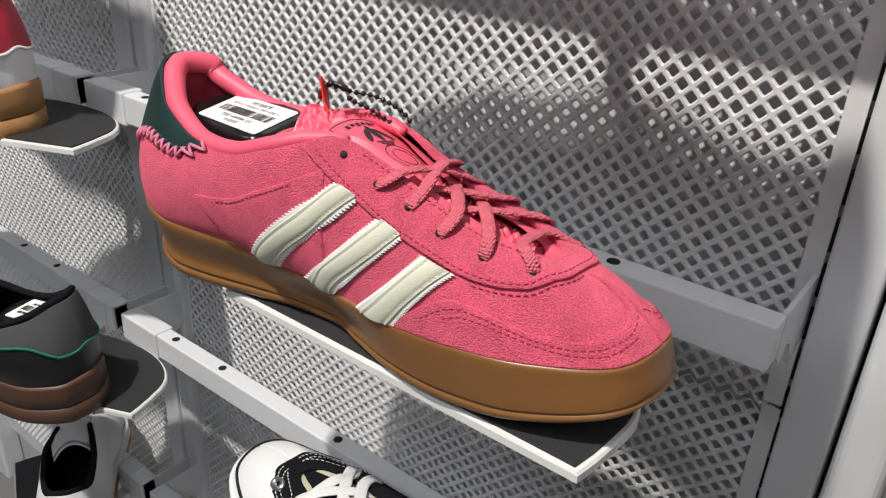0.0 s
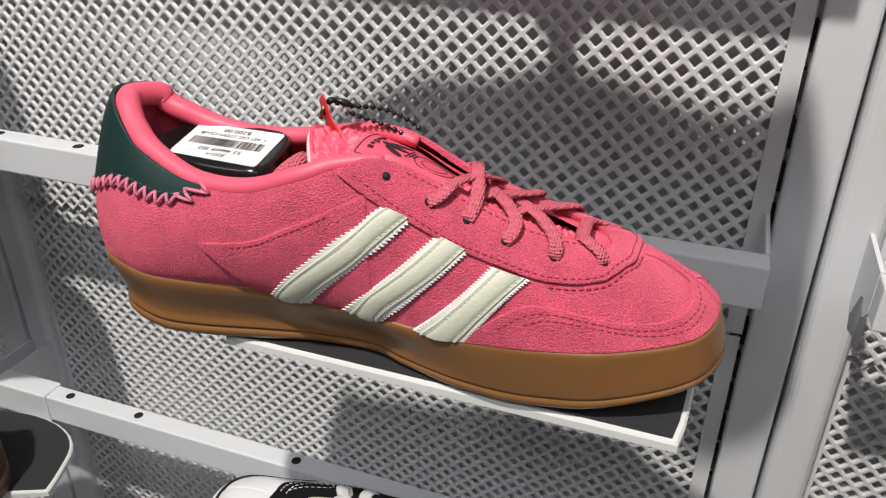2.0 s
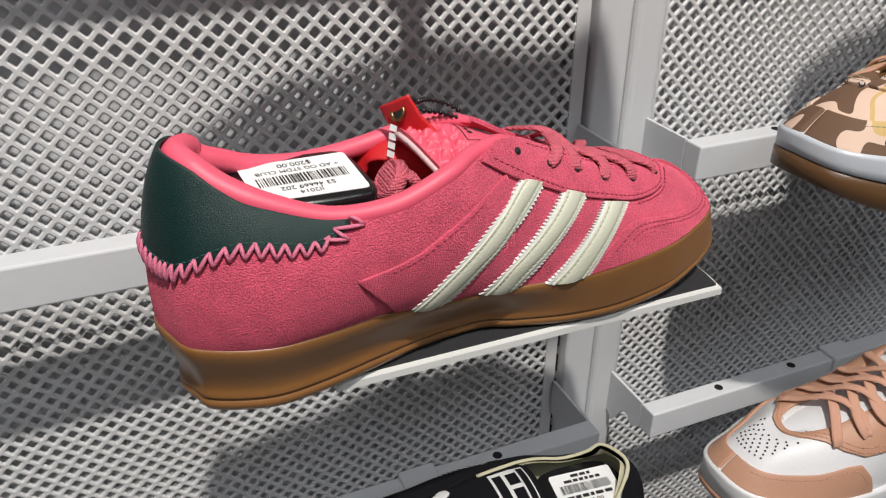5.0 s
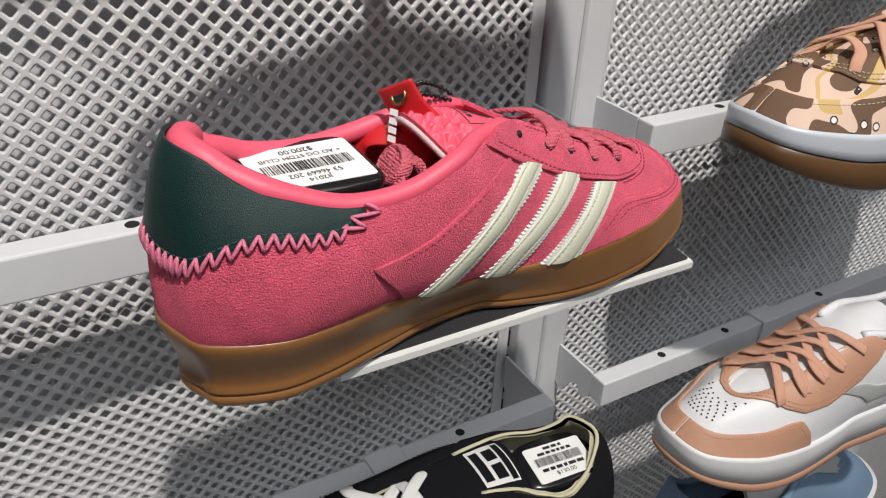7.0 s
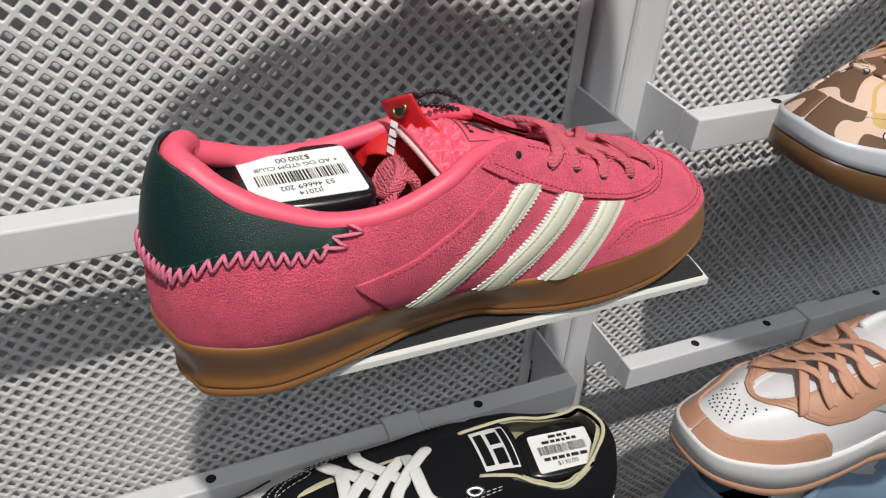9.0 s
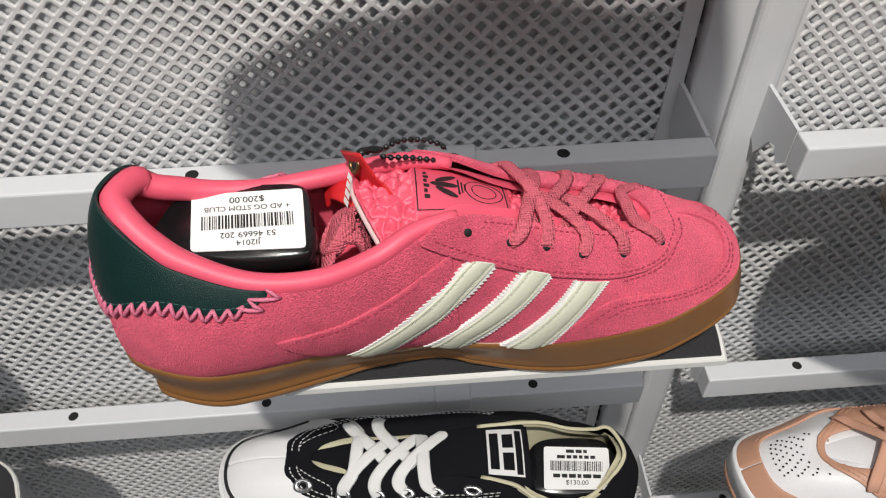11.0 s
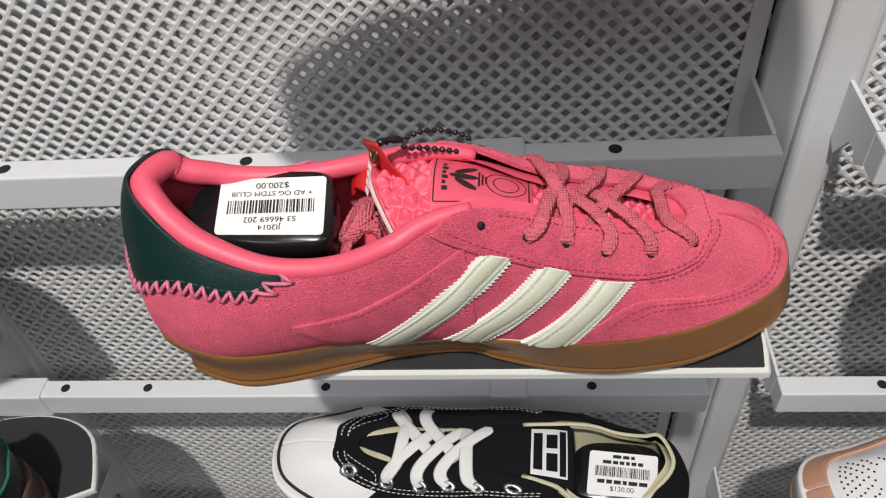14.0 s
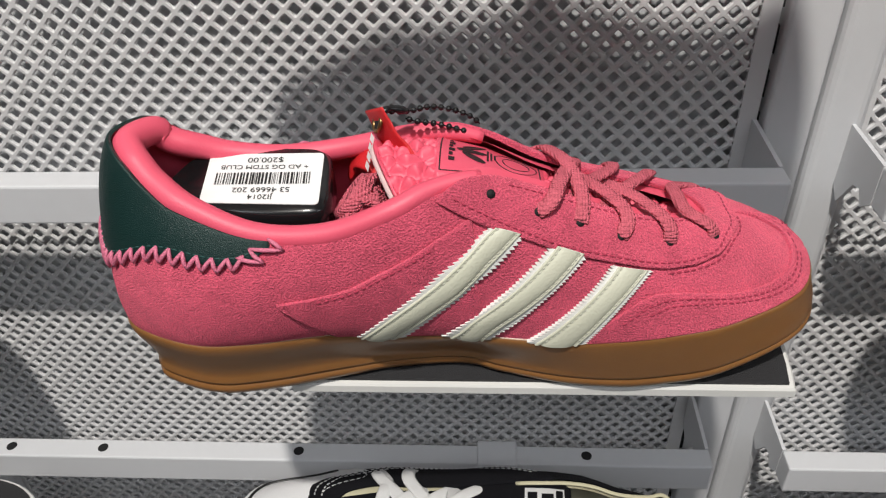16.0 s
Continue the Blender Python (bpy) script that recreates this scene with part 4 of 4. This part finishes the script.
def camo_material(browner):
    """Desert camouflage cloth: broad patches of four colours with small dark-edged pale flecks."""
    m = bpy.data.materials.new("desert_camouflage")
    m.use_nodes = True
    nt = m.node_tree
    b = nt.nodes["Principled BSDF"]
    b.inputs["Roughness"].default_value = 0.75
    tex = nt.nodes.new("ShaderNodeTexCoord")
    n = nt.nodes.new("ShaderNodeTexNoise")
    n.inputs["Scale"].default_value, n.inputs["Detail"].default_value, n.inputs["Distortion"].default_value = 26, 0.6, 0.5
    nt.links.new(tex.outputs["Object"], n.inputs["Vector"])
    r = nt.nodes.new("ShaderNodeValToRGB")
    r.color_ramp.interpolation = "CONSTANT"
    brown, pink, ochre = (0.13, 0.07, 0.04), (0.66, 0.48, 0.38), (0.56, 0.38, 0.15)
    stops = [(0.0, pink), (0.40, brown), (0.52, pink), (0.57, ochre), (0.63, brown)] if browner else [(0.0, brown), (0.37, pink), (0.55, ochre), (0.60, pink), (0.68, brown)]
    while len(r.color_ramp.elements) < len(stops):
        r.color_ramp.elements.new(0.5)
    for e, (p, c) in zip(r.color_ramp.elements, stops):
        e.position, e.color = p, (*c, 1)
    nt.links.new(n.outputs["Fac"], r.inputs["Fac"])
    v = nt.nodes.new("ShaderNodeTexVoronoi")
    v.inputs["Scale"].default_value = 120
    nt.links.new(tex.outputs["Object"], v.inputs["Vector"])
    last = r.outputs["Color"]
    gate = nt.nodes.new("ShaderNodeMath")
    gate.operation = "GREATER_THAN"
    sep = nt.nodes.new("ShaderNodeSeparateColor")
    nt.links.new(v.outputs["Color"], sep.inputs[0])
    nt.links.new(sep.outputs[0], gate.inputs[0])
    gate.inputs[1].default_value = 0.5
    for limit, colour in ((0.28, (0.02, 0.017, 0.015)), (0.2, (0.75, 0.73, 0.7))):
        less = nt.nodes.new("ShaderNodeMath")
        less.operation = "LESS_THAN"
        nt.links.new(v.outputs["Distance"], less.inputs[0])
        less.inputs[1].default_value = limit
        both_on = nt.nodes.new("ShaderNodeMath")
        both_on.operation = "MULTIPLY"
        nt.links.new(less.outputs[0], both_on.inputs[0])
        nt.links.new(gate.outputs[0], both_on.inputs[1])
        mix = nt.nodes.new("ShaderNodeMix")
        mix.data_type = "RGBA"
        nt.links.new(both_on.outputs[0], mix.inputs["Factor"])
        nt.links.new(last, mix.inputs["A"])
        mix.inputs["B"].default_value = (*colour, 1)
        last = mix.outputs["Result"]
    nt.links.new(last, b.inputs["Base Color"])
    bump = nt.nodes.new("ShaderNodeBump")
    fine = nt.nodes.new("ShaderNodeTexNoise")
    fine.inputs["Scale"].default_value = 2500
    nt.links.new(tex.outputs["Object"], fine.inputs["Vector"])
    nt.links.new(fine.outputs["Fac"], bump.inputs["Height"])
    bump.inputs["Strength"].default_value, bump.inputs["Distance"].default_value = 0.4, 0.0004
    nt.links.new(bump.outputs[0], b.inputs["Normal"])
    return m


def stacked_sole(form, low, high, split=0.45, proud=0.002):
    """Outsole and midsole as two rings of rubber."""
    flat = [(low, [(0.0, -0.004 + proud), (0.0, -0.001 + proud), (0.06, 0.001 + proud), (split - 0.02, 0.001 + proud), (split, -0.001 + proud)]), (high, [(split, -0.001 + proud), (split + 0.03, 0.0008 + proud), (0.75, 0.0006 + proud), (0.97, 0.0008 + proud), (1.06, 0.0002 + proud), (1.07, -0.003)])]
    return [(m, sole_mesh(form, lv, 140)) for m, lv in flat]


def toe_dots(form, rows):
    out = []
    for i in range(rows):
        for k in range(-3, 4):
            u, v = 0.5 + k * (0.008 + 0.0012 * i) + (i % 2) * 0.005, 0.44 + 0.055 * i
            p = lift(form, u, v, np.array(0.0002))
            n = lift(form, u, v, np.array(1.0002)) - p
            out.append(tube([p, p + n * 0.0003], 0.0006, 7))
    return out


def display_sneaker(name, label, where, upper, lining, outsole, midsole, lace, turn=0, size=1.0, flip=True, toe=None, stay=None, heel=None, tongue=None, quarter=None, thread=None, zigzag=None, split=0.45, tall=1.0, metal=False, laces=True, dots=False, stripes=None, warp=None, binding=None, tip=0.107, stay_low=None):
    shoe = thing(name, label, "sneaker", where=where)
    shoe.rotation_euler = (0, 0, radians(turn))
    shoe.scale = (size, size, size * tall)
    shaped = (lambda g: (warp(np.array(g[0], float)), g[1])) if warp else (lambda g: g)
    put = lambda n, g, m, parent=shoe, lab="", smooth=True: part(n, mirrored(shaped(g), flip), m, parent, lab, smooth)
    (ml, gl), (mh, gh) = stacked_sole(FORM, outsole, midsole, split)
    put("outsole", gl, ml)
    put("midsole", gh, mh)
    put("upper", upper_mesh(FORM, 180, 18), upper)
    put("lining", upper_mesh(FORM, 160, 14, inset=0.005, v0=0.05), lining)
    put("insole", (np.column_stack([FORM.foot(np.arange(60) / 60) * 0.97, np.full(60, 0.034)]), [tuple(range(60))]), BLACK_CANVAS)
    u = np.linspace(-0.283, 0.283, 90)
    c = FORM.edge(u)
    r = 0.0028 if not metal else 0.0012
    c[:, :2] -= outward(FORM.edge_plan, u) * r * 0.6
    put("collar", tube(c, r, 9), binding or lining)
    if toe:
        mat, line = toe
        for side in (0, 1):
            pts = line if not side else far_side(line)
            guard = put("toe_guard", overlay(FORM, [(p[0], 0.0) for p in pts], pts, pts[0][0], pts[-1][0], 0.0014, 90, 10), mat)
            if thread:
                path = [(p[0] + 0.004, max(p[1] - 0.06, 0.02)) for p in line[1:-1]]
                put("stitching", stitch_line(FORM, path if not side else far_side(path), 0.0015, 0.0026, 0.0018, 0.0003), thread, guard)
    if stay:
        ob = put("eyestay", overlay(FORM, both(stay_low or STAY_LOW), both(STAY_HIGH), 0.248, 0.752, 0.0015, 160, 8), stay)
        if thread:
            for off in (0.045, 0.10):
                path = [(a, b + off) for a, b in (stay_low or STAY_LOW)[2:-1]]
                put("stitching", stitch_line(FORM, path, 0.0018, 0.0026, 0.0018, 0.0003), thread, ob)
                put("stitching", stitch_line(FORM, far_side(path), 0.0018, 0.0026, 0.0018, 0.0003), thread, ob)
    if heel:
        low = lambda q: np.interp(np.abs(q), *np.array(TAB_LOW).T) - 0.05
        put("heel_tab", overlay(FORM, low, lambda q: np.full(len(q), 0.95), -0.153, 0.153, 0.001, 90, 8), heel)
        if zigzag:
            path = [(q, float(low(q))) for q in np.linspace(-0.15, 0.15, 40)]
            band = put("embroidery", stitch_line(FORM, path, 0.0014, 0.0021, 0.0030, 0.0013, 400), zigzag)
            band["kind"] = "stuff"
    if quarter:
        for side in (0, 1):
            a = [(0.205, 0.30), (0.25, 0.22), (0.29, 0.34), (0.315, 0.46)]
            b = [(0.205, 0.44), (0.245, 0.40), (0.285, 0.44), (0.315, 0.48)]
            a, b = (a, b) if not side else (far_side(a), far_side(b))
            put("side_mark", overlay(FORM, a, b, a[0][0], a[-1][0], 0.001, 50, 6), quarter)
    if stripes:
        for left, right in STRIPES:
            put("stripe", stripe_mesh(FORM, left, right), stripes)
    if dots:
        vents = put("vents", merged(toe_dots(FORM, 7)), DARK)
        vents["kind"] = "stuff"
    x, w = np.meshgrid(np.linspace(tip, 0.226, 50), np.linspace(-1, 1, 16), indexing="ij")
    top, under = tongue_at(x, w, 0.0045), tongue_at(x, w, -0.001)
    n = 50 * 16
    f = grid_faces(50, 16)
    tg = put("tongue", (np.vstack([top.reshape(-1, 3), under.reshape(-1, 3)]), f + [tuple(i + n for i in q)[::-1] for q in f] + [(j, n + j, n + j + 1, j + 1) for j in range(15)]), tongue or upper)
    if metal:
        k = np.linspace(0, 2 * math.pi, 20)
        for a, b in EYELETS:
            p = lift(FORM, a, b - 0.05, np.array(0.0018))
            nrm = lift(FORM, a, b - 0.05, np.array(1.0018)) - p
            s = np.cross(nrm, [1, 0, 0])
            s /= np.linalg.norm(s)
            t = np.cross(nrm, s)
            put("eyelet", tube([p + 0.0030 * (math.cos(q) * s + math.sin(q) * t) for q in k], 0.0013, 7, cap=False), STEEL)
    if laces:
        low = 5 if not metal else 4
        E = [(a, b - 0.05) for a, b in EYELETS]
        far = [(1 - a, b) for a, b in E]
        rows = [(E[4], far[3], False, 0.0), (far[4], E[3], False, 0.002), (E[3], far[2], False, 0.001), (far[3], E[2], False, 0.003), (E[2], far[1], False, 0.001), (far[2], E[1], False, 0.003), (E[1], far[0], False, 0.001), (far[1], E[0], False, 0.003)]
        for a, b, sink, over in rows if dots else ((E[low], far[low], False, 0.001), (far[4], E[3], True, 0.0012), (E[4], far[3], True, 0.0024), (far[3], E[2], True, 0.0012), (E[3], far[2], True, 0.0024), (E[1], far[2], True, 0.0028), (E[2], far[1], True, 0.0040)):
            put("lace", lace_row(FORM, a, b, 0.0066, sink, over + 0.0055), lace)
    return shoe, put, tg


CAP = [(0.400, 0.0), (0.403, 0.25), (0.408, 0.5), (0.415, 0.68), (0.425, 0.80), (0.45, 0.89), (0.475, 0.92), (0.5, 0.93)]


def long_toe(v):
    """Draws the throat back towards the heel above the sole, for a longer toe cap, and lowers the heel."""
    s = np.interp(v[:, 0], [0.03, 0.06, 0.09, 0.11, 0.13, 0.145, 0.16, 0.215, 0.245, 0.266], [0.0, 0.012, 0.030, 0.041, 0.045, 0.038, 0.033, 0.022, 0.006, 0.0])
    v[:, 0] -= s * np.clip((v[:, 2] - 0.03) / 0.025, 0, 1)
    v[:, 2] = np.where(v[:, 2] > 0.068, 0.068 + (v[:, 2] - 0.068) * 0.55, v[:, 2])
    return v


CANVAS_AT = (-0.007, -0.082, 1.183)
canvas, put, tg = display_sneaker("canvas_sneaker", "black canvas low sneaker with white rubber toe cap", CANVAS_AT, BLACK_CANVAS, BEIGE_COTTON, WHITE_RUBBER, WHITE_RUBBER, WHITE_COTTON, turn=-3, toe=(WHITE_RUBBER, CAP), stay=BLACK_CANVAS, thread=WHITE_COTTON, metal=True, warp=long_toe, binding=BEIGE_COTTON, tip=0.118)
rim = lift(FORM, np.linspace(0.41, 0.59, 60), np.full(60, 0.12), np.full(60, 0.0018))
put("toe_line", tube(rim, 0.0011, 6), BLACK_LEATHER, lab="black rubber line round the toe")
badge = put("tongue_patch", tongue_patch(0.1225, 0.1400, -0.75, 0.7, 0.0054), WHITE_COTTON, tg, "white woven patch with black bars", False)
for x0, x1, w0, w1 in ((0.1235, 0.1280, -0.7, 0.62), (0.1295, 0.1340, -0.6, -0.1), (0.1295, 0.1340, 0.05, 0.5), (0.1355, 0.1390, -0.6, 0.55)):
    put("print_bar", tongue_patch(x0, x1, w0, w1, 0.0058), BLACK_CANVAS, badge, smooth=False)
price_tag(CANVAS_AT, [(0.0284, -0.0045, 0.0760), (0.0661, -0.0005, 0.0760), (0.0702, -0.0272, 0.0760), (0.0327, -0.0301, 0.0760)],
          [("$130.00", 0.0040, 0.86)], {"code": [(0.46, 0.24)], "lines": [(0.10, 0.08, -0.16, 0.16), (0.24, 0.08, -0.3, 0.3), (0.70, 0.09, -0.36, 0.36)]}, 8,
          [(0.024, -0.013), (0.030, 0.001), (0.05, 0.005), (0.068, 0.004), (0.076, -0.005), (0.0765, -0.025), (0.06, -0.0315), (0.036, -0.0305), (0.026, -0.024)], 0.0755, flip=True)

CAMO, CAMO_BROWN = camo_material(0.0), camo_material(0.06)
camo_toe = [(0.30, 0.0), (0.31, 0.2), (0.33, 0.4), (0.37, 0.42), (0.42, 0.36), (0.46, 0.33), (0.5, 0.34)]
display_sneaker("camouflage_sneaker", "desert camouflage sneaker with cloudy two-tone sole", (0.373, -0.075, 1.397), CAMO, BROWN_RUBBER, BROWN_RUBBER, ICE_RUBBER, TAN_COTTON, size=1.10, toe=(CAMO_BROWN, camo_toe), stay=CAMO_BROWN, thread=BEIGE_COTTON, split=0.55, tall=1.12)
tan_toe = [(0.345, 0.0), (0.355, 0.20), (0.372, 0.36), (0.39, 0.38), (0.42, 0.33), (0.45, 0.30), (0.475, 0.30), (0.5, 0.31)]
tan_stay = [(0.2458, 0.90), (0.262, 0.66), (0.29, 0.48), (0.33, 0.40), (0.37, 0.44), (0.40, 0.58), (0.425, 0.74), (0.45, 0.86), (0.475, 0.92), (0.5, 0.93)]
shoe_t, put, tg = display_sneaker("tan_white_sneaker", "white and tan leather sneaker with perforated toe", (0.329, -0.098, 1.183), WHITE_LEATHER, WHITE_LEATHER, TAN_LEATHER, WHITE_RUBBER, TAN_COTTON, size=1.04, toe=(TAN_LEATHER, tan_toe), stay=TAN_LEATHER, thread=TAN_COTTON, tongue=WHITE_LEATHER, quarter=GREY_LEATHER, heel=TAN_LEATHER, split=0.28, tall=1.1, dots=True, stay_low=tan_stay)
shoe_b, put, tg = display_sneaker("blue_sneaker", "blue-grey suede sneaker with pale grey tongue", (0.105, -0.035, 0.969), BLUE_SUEDE, BLUE_SUEDE, WHITE_RUBBER, WHITE_RUBBER, WHITE_COTTON, turn=-8, size=1.1, flip=False, tongue=GREY_LEATHER, laces=False, tall=1.12, tip=0.085)
put("tongue_mark", tongue_patch(0.098, 0.112, -0.25, 0.2, 0.0054), RED_INK, tg, "small red tongue mark", False)
display_sneaker("black_grey_sneaker", "black and grey sneaker with green heel stitching", (-0.432, -0.068, 1.183), BLACK_LEATHER, BLACK_CANVAS, DARK_GUM, DARK_GUM, BLACK_CANVAS, turn=24, heel=DARK_GREY, zigzag=GREEN_COTTON)
grey_tag = price_tag((-0.432, -0.068, 1.183), [(0.0304, -0.0005, 0.0800), (0.0641, 0.0015, 0.0800), (0.0682, -0.0252, 0.0800), (0.0347, -0.0281, 0.0800)],
                     [], {"code": [(0.46, 0.24)], "lines": [(0.10, 0.08, -0.16, 0.16), (0.24, 0.08, -0.3, 0.3), (0.70, 0.09, -0.36, 0.36)]}, 11,
                     [(0.028, -0.010), (0.034, 0.003), (0.05, 0.006), (0.066, 0.005), (0.074, -0.004), (0.0745, -0.024), (0.06, -0.0305), (0.040, -0.0295), (0.030, -0.023)], 0.0795, flip=True)
grey_tag.rotation_euler[2] = radians(24)
display_sneaker("white_red_sneaker", "white leather sneaker with crimson heel and gum sole", (-0.482, -0.055, 1.393), WHITE_LEATHER, RED_LEATHER, TOFFEE_GUM, TOFFEE_GUM, WHITE_COTTON, turn=24, heel=RED_LEATHER, zigzag=WHITE_COTTON)
display_sneaker("white_blue_sneaker", "white leather sneaker with violet blue stripes", (-0.478, -0.095, 0.969), WHITE_LEATHER, BLACK_CANVAS, TOFFEE_GUM, WHITE_RUBBER, WHITE_COTTON, turn=-28, size=0.92, stripes=BLUE_LEATHER, tongue=WHITE_LEATHER)
# out-of-view sneakers, sized and stretched for the shadows they throw on the panels
for x, mat, size, tall in ((0.002, GREY_LEATHER, 0.93, 1.25), (0.375, WHITE_LEATHER, 0.9, 1.1), (-0.44, WHITE_LEATHER, 1.0, 1.0)):
    display_sneaker("unseen_leather_sneaker", "unseen plain pale leather sneaker casting shadow from the shelf above", (x, -0.100, 1.611), mat, mat, TOFFEE_GUM, WHITE_RUBBER, WHITE_COTTON, size=size, tall=tall, laces=False)
